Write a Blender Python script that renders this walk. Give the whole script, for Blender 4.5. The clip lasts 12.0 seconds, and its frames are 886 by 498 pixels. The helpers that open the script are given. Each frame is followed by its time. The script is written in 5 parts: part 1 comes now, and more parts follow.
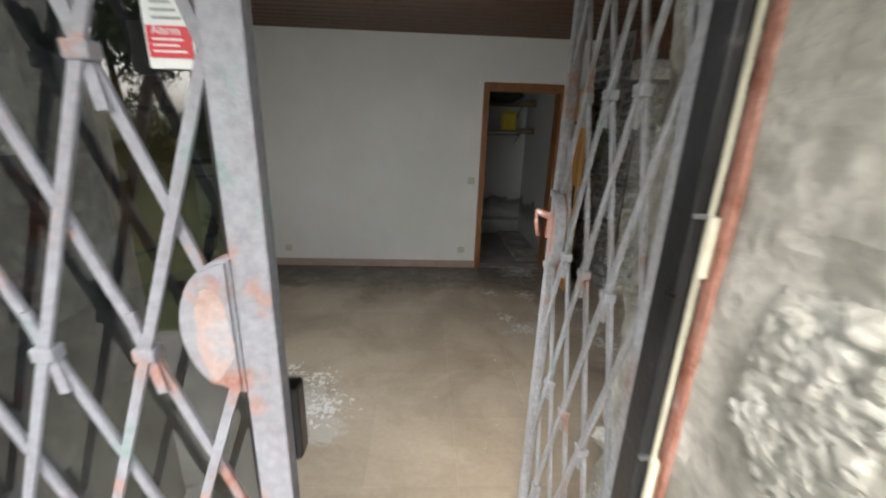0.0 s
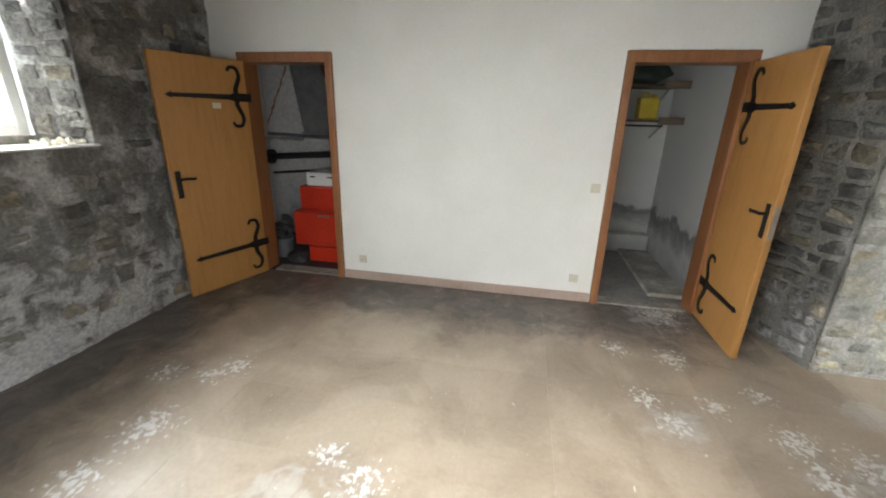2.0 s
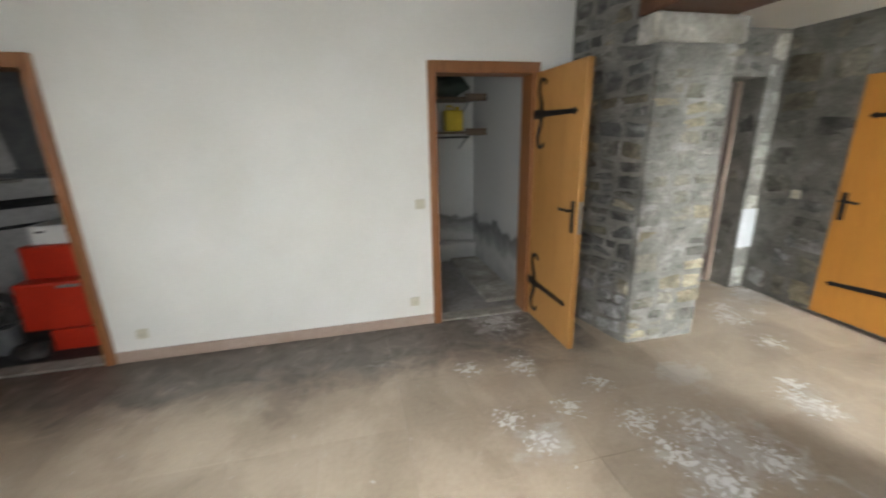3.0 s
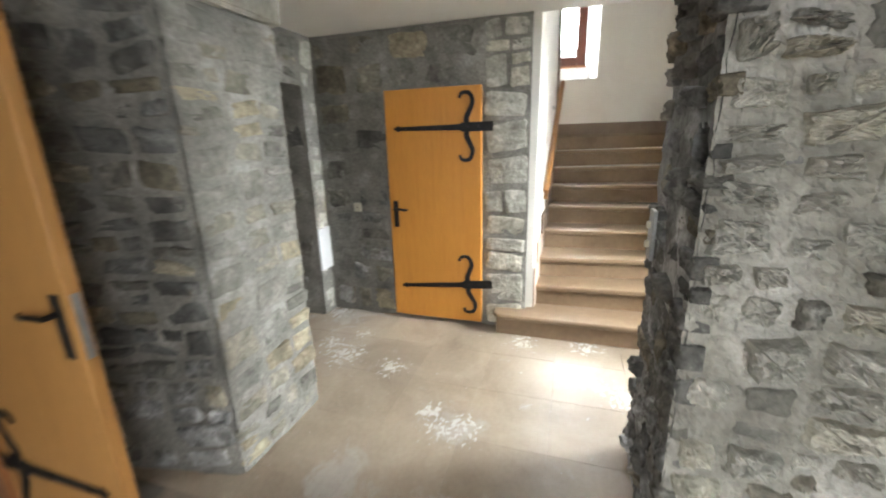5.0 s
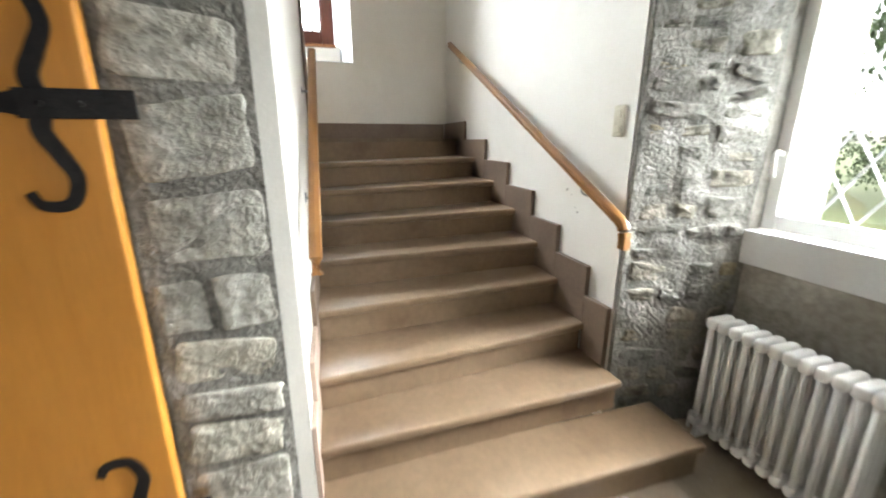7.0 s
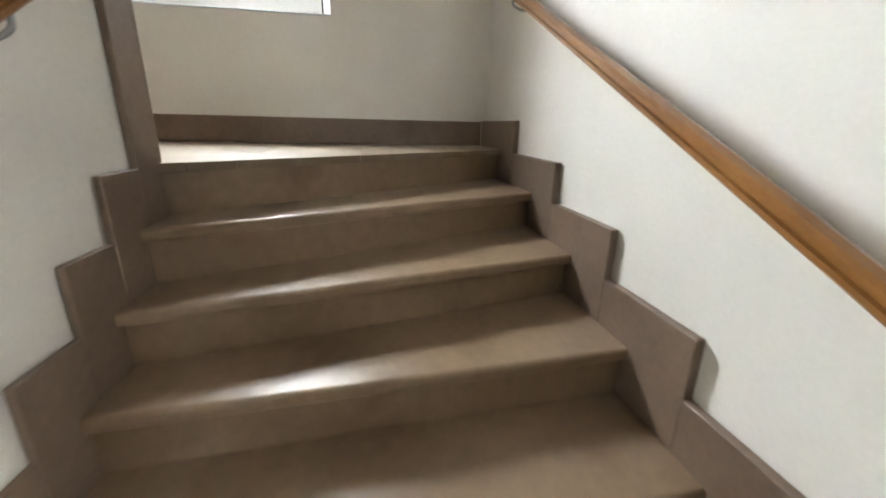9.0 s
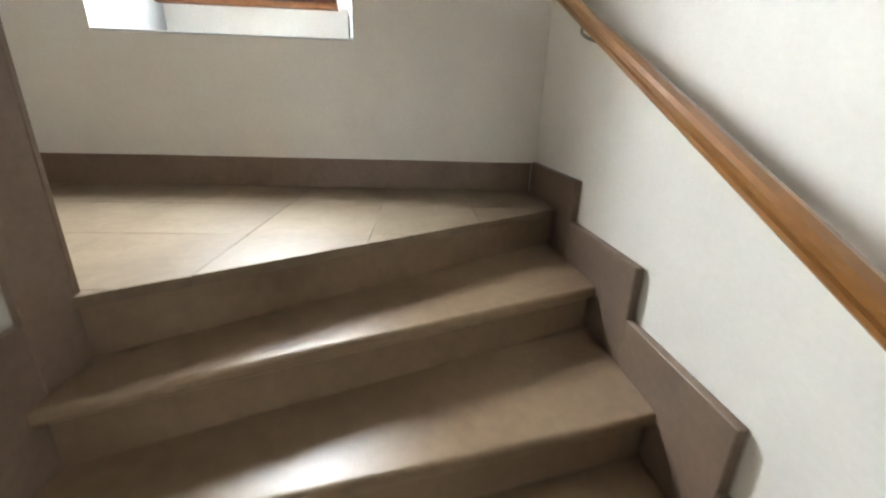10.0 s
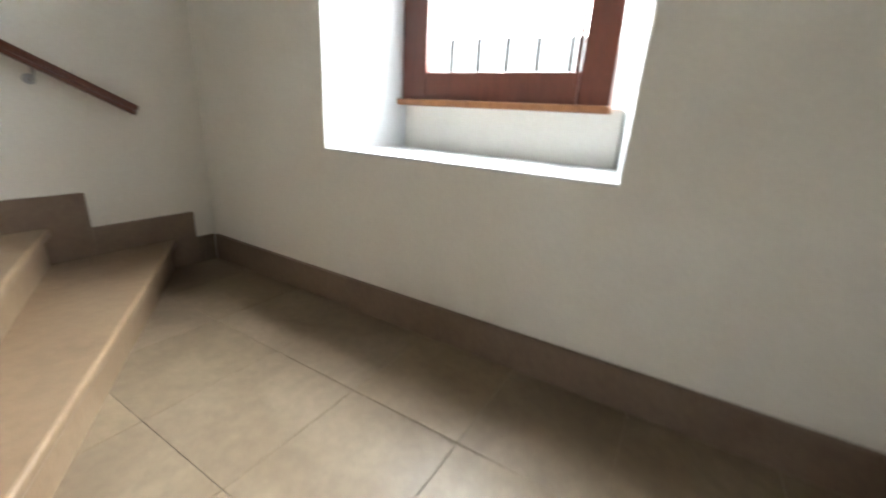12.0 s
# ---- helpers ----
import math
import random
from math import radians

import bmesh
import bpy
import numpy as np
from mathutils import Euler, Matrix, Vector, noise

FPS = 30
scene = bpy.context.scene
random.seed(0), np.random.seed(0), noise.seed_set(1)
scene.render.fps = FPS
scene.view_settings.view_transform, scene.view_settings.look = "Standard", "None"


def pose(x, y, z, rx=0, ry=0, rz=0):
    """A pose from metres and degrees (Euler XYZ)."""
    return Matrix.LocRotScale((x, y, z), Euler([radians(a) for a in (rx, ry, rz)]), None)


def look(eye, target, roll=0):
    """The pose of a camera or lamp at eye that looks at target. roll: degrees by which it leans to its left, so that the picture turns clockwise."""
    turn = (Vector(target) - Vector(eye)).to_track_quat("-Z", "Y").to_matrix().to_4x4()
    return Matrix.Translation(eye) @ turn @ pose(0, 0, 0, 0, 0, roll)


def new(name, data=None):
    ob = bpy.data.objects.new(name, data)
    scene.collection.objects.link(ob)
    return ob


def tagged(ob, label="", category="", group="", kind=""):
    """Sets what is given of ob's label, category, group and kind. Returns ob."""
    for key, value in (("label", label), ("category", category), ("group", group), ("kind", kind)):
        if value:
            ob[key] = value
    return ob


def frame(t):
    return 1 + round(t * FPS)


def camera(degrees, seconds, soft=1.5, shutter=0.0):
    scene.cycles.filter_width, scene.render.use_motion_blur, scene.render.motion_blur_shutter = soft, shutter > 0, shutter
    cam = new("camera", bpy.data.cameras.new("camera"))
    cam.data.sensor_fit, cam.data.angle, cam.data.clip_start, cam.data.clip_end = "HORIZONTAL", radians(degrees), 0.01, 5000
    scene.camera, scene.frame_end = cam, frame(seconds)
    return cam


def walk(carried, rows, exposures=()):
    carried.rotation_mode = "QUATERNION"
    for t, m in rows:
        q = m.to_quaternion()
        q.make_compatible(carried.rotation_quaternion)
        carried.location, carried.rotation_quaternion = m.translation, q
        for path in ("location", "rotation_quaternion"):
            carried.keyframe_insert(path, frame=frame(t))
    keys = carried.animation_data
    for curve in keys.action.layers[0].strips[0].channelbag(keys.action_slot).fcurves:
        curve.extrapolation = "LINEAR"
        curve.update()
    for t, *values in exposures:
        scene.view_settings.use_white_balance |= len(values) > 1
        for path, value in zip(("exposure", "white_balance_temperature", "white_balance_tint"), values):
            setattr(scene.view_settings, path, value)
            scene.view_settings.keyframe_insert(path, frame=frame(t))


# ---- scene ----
cam = camera(96.2, 12.0, soft=1.9, shutter=0.5)
PATH = [
    (0, (0.341, 0.453, 1.636), (0.441, 2.358, 1.033), 1.9),
    (0.3, (0.332, 0.626, 1.627), (0.402, 2.525, 1.003), 2.0),
    (0.5, (0.317, 0.716, 1.628), (0.392, 2.605, 0.973), 2.2),
    (0.8, (0.317, 0.84, 1.654), (0.308, 2.696, 0.909), 1.2),
    (1, (0.345, 0.97, 1.588), (0.249, 2.845, 0.897), 2.6),
    (1.5, (0.306, 1.224, 1.627), (-0.037, 3.062, 0.918), 2.1),
    (2, (0.261, 1.451, 1.588), (-0.098, 3.31, 0.943), 1.4),
    (2.5, (0.23, 1.699, 1.592), (0.202, 3.594, 0.955), -0.6),
    (3, (0.327, 1.874, 1.555), (0.766, 3.744, 0.998), -1.3),
    (3.5, (0.415, 2.064, 1.516), (1.396, 3.725, 0.989), -0.7),
    (3.7, (0.445, 2.175, 1.458), (1.663, 3.675, 0.943), -0.7),
    (5.3, (1.3, 2.868, 1.531), (3.189, 3.255, 1.0), -1.7),
    (5.5, (1.46, 2.922, 1.53), (3.374, 3.156, 1.001), -1.8),
    (6, (1.911, 2.959, 1.511), (3.839, 2.895, 0.981), -1.0),
    (6.5, (2.388, 2.973, 1.511), (4.271, 2.555, 0.983), -0.1),
    (6.7, (2.577, 2.963, 1.526), (4.424, 2.406, 0.999), -0.1),
    (8.3, (4.115, 2.442, 1.54), (5.966, 1.914, 0.996), 0.5),
    (8.5, (4.269, 2.381, 1.58), (6.135, 1.911, 1.034), 0.9),
    (9, (4.592, 2.303, 1.684), (6.468, 1.953, 1.085), 1.4),
    (9.5, (4.879, 2.245, 1.828), (6.756, 1.973, 1.192), 1.4),
    (10, (5.129, 2.185, 1.958), (7.017, 2.048, 1.313), 1.7),
    (10.5, (5.379, 2.193, 2.088), (7.265, 2.198, 1.424), 2.3),
    (11, (5.599, 2.187, 2.225), (7.466, 2.428, 1.551), 2.9),
    (11.5, (5.825, 2.288, 2.323), (7.643, 2.815, 1.675), 2.8),
    (12, (6.09, 2.346, 2.472), (7.728, 3.303, 1.839), 3.4),
]
EXPOSURES = [(0, 2.1), (0.5, 2.45), (1.0, 3.1), (1.5, 3.45), (2.5, 3.65), (3.5, 3.33), (5.3, 3.6), (6.7, 3.42), (8.3, 3.25), (10.5, 3.25), (12, 3.0)]
walk(cam, [(t, look(e, g, r)) for t, e, g, r in PATH], EXPOSURES)

# ---- light: overcast daylight ----
world = bpy.data.worlds.new("overcast_sky")
scene.world = world
world.use_nodes = True
wn = world.node_tree
sky = wn.nodes.new("ShaderNodeTexSky")
sky.sky_type, sky.sun_disc = "NISHITA", False
sky.sun_elevation, sky.sun_rotation = radians(42), radians(200)
sky.air_density, sky.dust_density, sky.ozone_density = 1.0, 4.0, 1.0
grey = wn.nodes.new("ShaderNodeHueSaturation")
grey.inputs["Saturation"].default_value = 0.28
wn.links.new(sky.outputs[0], grey.inputs["Color"])
wn.links.new(grey.outputs[0], wn.nodes["Background"].inputs[0])
wn.nodes["Background"].inputs[1].default_value = 0.12
sun = new("sun", bpy.data.lights.new("sun", "SUN"))
sun.data.energy, sun.data.angle, sun.data.color = 0.5, radians(20), (1.0, 0.96, 0.9)
sun.matrix_world = look((0, -6, 9), (1.5, 0, 0))


def skylight(name, eye, target, w, h, watts, spread=180):
    """An area lamp in an opening for the light of the sky."""
    la = bpy.data.lights.new(name, "AREA")
    la.shape, la.size, la.size_y, la.energy, la.color, la.spread = "RECTANGLE", w, h, watts, (0.93, 0.97, 1.0), radians(spread)
    ob = new(name, la)
    ob.matrix_world = look(eye, target)
    return ob


skylight("sky_in_stair_window", (8.95, 3.2, 4.0), (7.2, 3.06, 2.65), 2.5, 2.2, 165)
skylight("sky_in_hall_window", (3.80, -1.2, 2.75), (3.70, 1.6, 1.0), 2.4, 1.8, 132)
skylight("sky_in_gate", (-0.05, 1.80, 1.45), (0.35, 3.5, 0.1), 1.1, 1.0, 4.6, 165)
skylight("sky_in_room_window", (-3.65, 3.6, 2.5), (2.3, 1.9, 0.7), 1.2, 1.0, 14.0, 110)

# ---- materials ----


def nd(tree, kind, **kw):
    n = tree.nodes.new(kind)
    for k, v in kw.items():
        n.inputs[k].default_value = v
    return n


def ramp(tree, src, stops, interp="LINEAR"):
    if interp == "LINEAR":
        rgb = [c if isinstance(c, tuple) else (c, c, c) for _, c in stops]
        out = rgb[0]
        for (p0, _), (p1, _), c in zip(stops, stops[1:], rgb[1:]):
            f = tree.nodes.new("ShaderNodeMapRange")
            f.interpolation_type = "SMOOTHSTEP"
            f.inputs["From Min"].default_value = p0
            f.inputs["From Max"].default_value = max(p1, p0 + 0.01)
            tree.links.new(src, f.inputs["Value"])
            out = mix(tree, f.outputs[0], out, c)
        return out
    r = tree.nodes.new("ShaderNodeValToRGB")
    r.color_ramp.interpolation = interp
    el = r.color_ramp.elements
    while len(el) < len(stops):
        el.new(0.5)
    for e, (p, c) in zip(el, stops):
        e.position = p
        e.color = (*c, 1) if isinstance(c, tuple) else (c, c, c, 1)
    tree.links.new(src, r.inputs[0])
    return r.outputs[0]


def mix(tree, fac, a, b, mode="MIX"):
    m = tree.nodes.new("ShaderNodeMix")
    m.data_type, m.blend_type = "RGBA", mode
    for sock, v in ((m.inputs[0], fac), (m.inputs[6], a), (m.inputs[7], b)):
        if isinstance(v, bpy.types.NodeSocket):
            tree.links.new(v, sock)
        elif isinstance(v, tuple):
            sock.default_value = (*v, 1)
        else:
            sock.default_value = v
    return m.outputs[2]


def math_node(tree, op, a, b=0.0, clamp=False):
    m = tree.nodes.new("ShaderNodeMath")
    m.operation, m.use_clamp = op, clamp
    for sock, v in zip(m.inputs, (a, b)):
        if isinstance(v, bpy.types.NodeSocket):
            tree.links.new(v, sock)
        else:
            sock.default_value = v
    return m.outputs[0]


def coords(tree, stretch=(1, 1, 1), local=False):
    mp = tree.nodes.new("ShaderNodeMapping")
    mp.inputs["Scale"].default_value = stretch
    if local:
        src = tree.nodes.new("ShaderNodeTexCoord").outputs["Object"]
    else:
        src = tree.nodes.new("ShaderNodeNewGeometry").outputs["Position"]
    tree.links.new(src, mp.inputs[0])
    return mp.outputs[0]


def noise_tex(tree, vec, scale, detail=4.0, rough=0.55, dist=0.0):
    n = nd(tree, "ShaderNodeTexNoise", Scale=scale, Detail=detail, Roughness=rough, Distortion=dist)
    tree.links.new(vec, n.inputs["Vector"])
    return n.outputs["Fac"]


def mat(name, stops, scale=5.0, fine=45.0, rough=0.6, rough_var=0.12, bump=0.25, metallic=0.0, stretch=(1, 1, 1),
        grain=0.25, local=False, pieces=None, dist=0.0, coat=0.0, wide=1.5, relief=0.01, detail=5.0, salt=None, spec=0.5):
    """A procedural surface: a colour ramp over broad noise, fine grain, relief, and per-piece tints."""
    m = bpy.data.materials.new(name)
    m.use_nodes = True
    t = m.node_tree
    b = t.nodes["Principled BSDF"]
    vec = coords(t, stretch, local)
    broad = noise_tex(t, vec, scale, detail, 0.6, dist)
    small = noise_tex(t, vec, fine, 3.0, 0.6)
    col = ramp(t, broad, [(max(0.02, min(0.98, 0.5 + (p - 0.5) * wide)), c) for p, c in stops])
    if pieces:
        info = t.nodes.new("ShaderNodeObjectInfo")
        tint = ramp(t, info.outputs["Random"], pieces, "CONSTANT")
        col = mix(t, 1.0, col, tint, "MULTIPLY")
    if salt:
        # pale salt bloom with ragged edges, as high as the damp has climbed
        sep = t.nodes.new("ShaderNodeSeparateXYZ")
        t.links.new(coords(t), sep.inputs[0])
        lvl = math_node(t, "MULTIPLY_ADD", sep.outputs[2], -0.24)
        t.nodes[-1].inputs[2].default_value = salt
        lvl = math_node(t, "ADD", lvl, noise_tex(t, coords(t), 4.5, 7, 0.68, 0.7))
        col = mix(t, ramp(t, lvl, [(0.60, 0.0), (0.80, 0.75)]), col, (0.58, 0.575, 0.56))
    shade = ramp(t, small, [(0.25, 1.0 - grain), (0.75, 1.0 + 0.0)])
    col = mix(t, 1.0, col, shade, "MULTIPLY")
    t.links.new(col, b.inputs["Base Color"])
    rr = math_node(t, "MULTIPLY_ADD", broad, rough_var)
    t.nodes[-1].inputs[2].default_value = rough - rough_var / 2
    t.links.new(rr, b.inputs["Roughness"])
    b.inputs["Metallic"].default_value = metallic
    b.inputs["Coat Weight"].default_value = coat
    b.inputs["Specular IOR Level"].default_value = spec
    bn = nd(t, "ShaderNodeBump", Strength=bump, Distance=relief)
    both = math_node(t, "ADD", broad, small) if rough > 0.45 else small
    t.links.new(both, bn.inputs["Height"])
    t.links.new(bn.outputs[0], b.inputs["Normal"])
    return m


M = {}
M["plaster"] = mat("white_plaster", [(0.3, (0.70, 0.69, 0.64)), (0.7, (0.77, 0.765, 0.725))], 1.6, 60, 0.75, 0.1, 0.06, grain=0.04)
M["plaster_stair"] = mat("stair_plaster", [(0.3, (0.645, 0.622, 0.567)), (0.55, (0.715, 0.697, 0.648)), (0.7, (0.75, 0.735, 0.69))], 1.3, 70, 0.7, 0.1, 0.08, grain=0.05)
M["plaster_dirty"] = mat("damp_plaster", [(0.3, (0.25, 0.24, 0.23)), (0.46, (0.55, 0.54, 0.52)), (0.7, (0.66, 0.65, 0.62))], 1.7, 30, 0.85, 0.1, 0.3)
TINTS = [(0.0, (1.0, 1.0, 1.0)), (0.2, (0.84, 0.84, 0.82)), (0.38, (1.12, 1.09, 1.0)), (0.52, (0.92, 0.94, 0.95)), (0.66, (1.06, 1.02, 0.93)),
         (0.80, (0.72, 0.72, 0.71)), (0.87, (1.40, 1.28, 1.02)), (0.95, (1.12, 1.0, 0.78))]
M["stone"] = mat("rubble_stone", [(0.30, (0.125, 0.118, 0.100)), (0.5, (0.235, 0.224, 0.195)), (0.68, (0.37, 0.356, 0.315))], 7, 34, 0.85, 0.15, 0.7, pieces=TINTS, wide=1.0, relief=0.02, grain=0.4)
M["stone_dark"] = mat("damp_and_shaded_stone", [(0.3, (0.080, 0.078, 0.071)), (0.52, (0.16, 0.156, 0.143)), (0.72, (0.36, 0.353, 0.33))], 6, 30, 0.85, 0.15, 0.8, pieces=TINTS, wide=1.0, relief=0.02, grain=0.45, salt=0.24)
M["stone_light"] = mat("squared_pale_stone", [(0.3, (0.33, 0.315, 0.265)), (0.52, (0.50, 0.48, 0.415)), (0.68, (0.68, 0.66, 0.59))], 8, 36, 0.85, 0.15, 0.7,
                       pieces=[(0.0, 1.0), (0.4, (0.9, 0.91, 0.92)), (0.75, (1.05, 1.03, 0.98))], wide=1.0, relief=0.02, grain=0.35)
M["mortar"] = mat("grey_mortar", [(0.3, (0.150, 0.143, 0.125)), (0.52, (0.25, 0.241, 0.214)), (0.7, (0.38, 0.37, 0.337))], 4, 55, 0.9, 0.1, 0.7, wide=1.0, relief=0.02, grain=0.35)
M["mortar_dark"] = mat("damp_and_shaded_mortar", [(0.3, (0.085, 0.081, 0.073)), (0.50, (0.175, 0.170, 0.155)), (0.68, (0.47, 0.464, 0.444))], 3.2, 45, 0.9, 0.1, 0.8, wide=1.0, relief=0.02, grain=0.4, salt=0.28)
M["cement"] = mat("weathered_cement_render", [(0.3, (0.24, 0.226, 0.19)), (0.5, (0.35, 0.333, 0.288)), (0.64, (0.48, 0.46, 0.41)), (0.72, (0.66, 0.64, 0.585))], 3.4, 26, 0.85, 0.15, 0.55, wide=1.0, relief=0.02, grain=0.3, dist=0.2)
M["limestone"] = mat("worn_beige_stone_steps", [(0.3, (0.155, 0.100, 0.058)), (0.5, (0.218, 0.150, 0.093)), (0.7, (0.28, 0.204, 0.135))], 2.4, 26, 0.33, 0.0, 0.10, grain=0.14, detail=4.0, spec=0.36)
M["landing"] = mat("polished_beige_slabs", [(0.3, (0.140, 0.100, 0.062)), (0.45, (0.190, 0.143, 0.096)), (0.6, (0.225, 0.175, 0.120)), (0.75, (0.27, 0.215, 0.155))], 2.6, 24, 0.42, 0.0, 0.08, grain=0.14, detail=6.0, spec=0.22, dist=0.5,
                   pieces=[(0.0, 1.0), (0.5, (0.94, 0.93, 0.9)), (0.8, (1.05, 1.04, 1.0))])
M["skirting"] = mat("brown_stone_skirting", [(0.3, (0.145, 0.099, 0.069)), (0.55, (0.189, 0.134, 0.095)), (0.75, (0.229, 0.167, 0.123))], 4, 40, 0.5, 0.15, 0.12, grain=0.15)
M["skirting_pink"] = mat("pinkish_stone_skirting", [(0.3, (0.34, 0.245, 0.19)), (0.55, (0.43, 0.325, 0.26)), (0.72, (0.58, 0.50, 0.44))], 3.5, 40, 0.6, 0.15, 0.15, grain=0.15)
M["oak"] = mat("golden_oak_door", [(0.3, (0.36, 0.17, 0.045)), (0.55, (0.43, 0.215, 0.062)), (0.75, (0.48, 0.25, 0.08))], 3, 26, 0.5, 0.12, 0.12, stretch=(9, 9, 0.7), grain=0.16)
M["orange"] = mat("orange_varnished_pine_door", [(0.3, (0.50, 0.20, 0.025)), (0.55, (0.56, 0.235, 0.033)), (0.75, (0.61, 0.27, 0.045))], 3, 26, 0.48, 0.12, 0.1, stretch=(9, 9, 0.6), grain=0.13)
M["frame_wood"] = mat("red_brown_frame_wood", [(0.3, (0.22, 0.085, 0.030)), (0.6, (0.30, 0.125, 0.045)), (0.8, (0.36, 0.16, 0.06))], 3, 30, 0.45, 0.12, 0.12, stretch=(8, 8, 0.8), grain=0.25)
M["mahogany"] = mat("dark_mahogany_window", [(0.3, (0.085, 0.024, 0.014)), (0.6, (0.13, 0.038, 0.022)), (0.8, (0.17, 0.055, 0.03))], 4, 40, 0.35, 0.1, 0.08, stretch=(5, 5, 1), grain=0.2)
M["rail"] = mat("varnished_wood_handrail", [(0.3, (0.22, 0.095, 0.025)), (0.55, (0.28, 0.125, 0.034)), (0.75, (0.34, 0.16, 0.046))], 3, 30, 0.30, 0.0, 0.04, stretch=(1, 6, 2), grain=0.12, coat=0.3, detail=2.0)
M["ceiling_wood"] = mat("dark_brown_ceiling_boards", [(0.3, (0.075, 0.030, 0.014)), (0.6, (0.12, 0.052, 0.024)), (0.8, (0.16, 0.075, 0.035))], 3, 30, 0.5, 0.12, 0.2, stretch=(1, 8, 8), grain=0.3)
M["door_brown"] = mat("dark_brown_painted_door", [(0.3, (0.085, 0.062, 0.05)), (0.7, (0.125, 0.095, 0.078))], 3, 40, 0.5, 0.1, 0.08, grain=0.12)
M["iron"] = mat("black_wrought_iron", [(0.3, (0.010, 0.009, 0.009)), (0.7, (0.024, 0.022, 0.021))], 30, 120, 0.45, 0.2, 0.25, metallic=0.4, grain=0.3)
M["gate"] = mat("faded_rusty_gate_paint", [(0.30, (0.30, 0.10, 0.055)), (0.39, (0.34, 0.215, 0.195)), (0.46, (0.265, 0.262, 0.292)), (0.60, (0.29, 0.292, 0.325)), (0.70, (0.23, 0.285, 0.285))],
                7, 60, 0.6, 0.2, 0.35, wide=1.0, grain=0.25)
M["gate_plain"] = mat("worn_grey_gate_paint", [(0.30, (0.27, 0.16, 0.125)), (0.42, (0.28, 0.27, 0.275)), (0.62, (0.32, 0.325, 0.345)), (0.72, (0.25, 0.29, 0.285))], 6, 60, 0.65, 0.2, 0.35, wide=1.0, grain=0.3)
M["pinkpaint"] = mat("peeling_pink_primer", [(0.3, (0.340, 0.224, 0.190)), (0.5, (0.408, 0.299, 0.272)), (0.65, (0.354, 0.340, 0.360))], 14, 70, 0.6, 0.2, 0.3, wide=1.0, grain=0.2)
M["rust"] = mat("rusty_pink_lock", [(0.3, (0.26, 0.09, 0.05)), (0.55, (0.42, 0.2, 0.15)), (0.7, (0.5, 0.34, 0.30))], 18, 80, 0.6, 0.2, 0.3, wide=1.0, grain=0.3)
M["black"] = mat("black_painted_frame", [(0.3, (0.012, 0.012, 0.013)), (0.62, (0.022, 0.022, 0.024)), (0.75, (0.16, 0.15, 0.14))], 9, 60, 0.3, 0.15, 0.15, wide=1.0, grain=0.2)
M["cream"] = mat("cream_plastic", [(0.3, (0.55, 0.52, 0.40)), (0.7, (0.62, 0.59, 0.47))], 6, 60, 0.4, 0.1, 0.05, grain=0.08)
M["white_paint"] = mat("white_gloss_paint", [(0.3, (0.72, 0.72, 0.70)), (0.7, (0.80, 0.80, 0.78))], 5, 60, 0.3, 0.1, 0.04, grain=0.05)
M["reveal"] = mat("white_reveal_paint", [(0.3, (0.58, 0.60, 0.61)), (0.7, (0.66, 0.675, 0.685))], 2.5, 60, 0.6, 0.1, 0.08, grain=0.05)
M["red"] = mat("red_enamel_boiler", [(0.3, (0.50, 0.028, 0.012)), (0.7, (0.60, 0.04, 0.016))], 4, 40, 0.35, 0.1, 0.05, grain=0.12)
M["metal"] = mat("dull_galvanised_metal", [(0.3, (0.26, 0.27, 0.28)), (0.7, (0.42, 0.43, 0.43))], 8, 60, 0.4, 0.15, 0.1, metallic=0.7, grain=0.2)
M["dark"] = mat("sooty_metal_and_hole_shade", [(0.3, (0.02, 0.02, 0.02)), (0.7, (0.05, 0.048, 0.045))], 9, 60, 0.6, 0.15, 0.2, grain=0.3)
M["yellow"] = mat("yellow_plastic", [(0.3, (0.55, 0.40, 0.02)), (0.7, (0.68, 0.52, 0.04))], 6, 50, 0.4, 0.1, 0.05, grain=0.1)
M["tarp"] = mat("dark_green_tarpaulin", [(0.3, (0.02, 0.035, 0.028)), (0.7, (0.05, 0.075, 0.06))], 9, 60, 0.6, 0.15, 0.4, grain=0.25)
M["shelf_wood"] = mat("old_shelf_board", [(0.3, (0.10, 0.07, 0.045)), (0.7, (0.20, 0.15, 0.10))], 4, 40, 0.7, 0.1, 0.2, stretch=(1, 8, 8), grain=0.25)
M["bulb_red"] = mat("dark_red_tank", [(0.3, (0.06, 0.010, 0.008)), (0.7, (0.10, 0.018, 0.012))], 5, 50, 0.4, 0.1, 0.08, grain=0.15)
M["blue_film"] = mat("dark_blue_plastic", [(0.3, (0.015, 0.02, 0.07)), (0.7, (0.03, 0.04, 0.13))], 9, 60, 0.35, 0.1, 0.3, grain=0.2)
M["grass"] = mat("lawn", [(0.3, (0.045, 0.065, 0.015)), (0.5, (0.075, 0.10, 0.022)), (0.7, (0.13, 0.13, 0.04))], 3, 40, 0.9, 0.1, 0.8, grain=0.5)
M["leaf"] = mat("shrub_leaves", [(0.3, (0.03, 0.055, 0.015)), (0.6, (0.06, 0.095, 0.025)), (0.8, (0.10, 0.14, 0.04))], 2, 20, 0.7, 0.2, 0.2, grain=0.4)
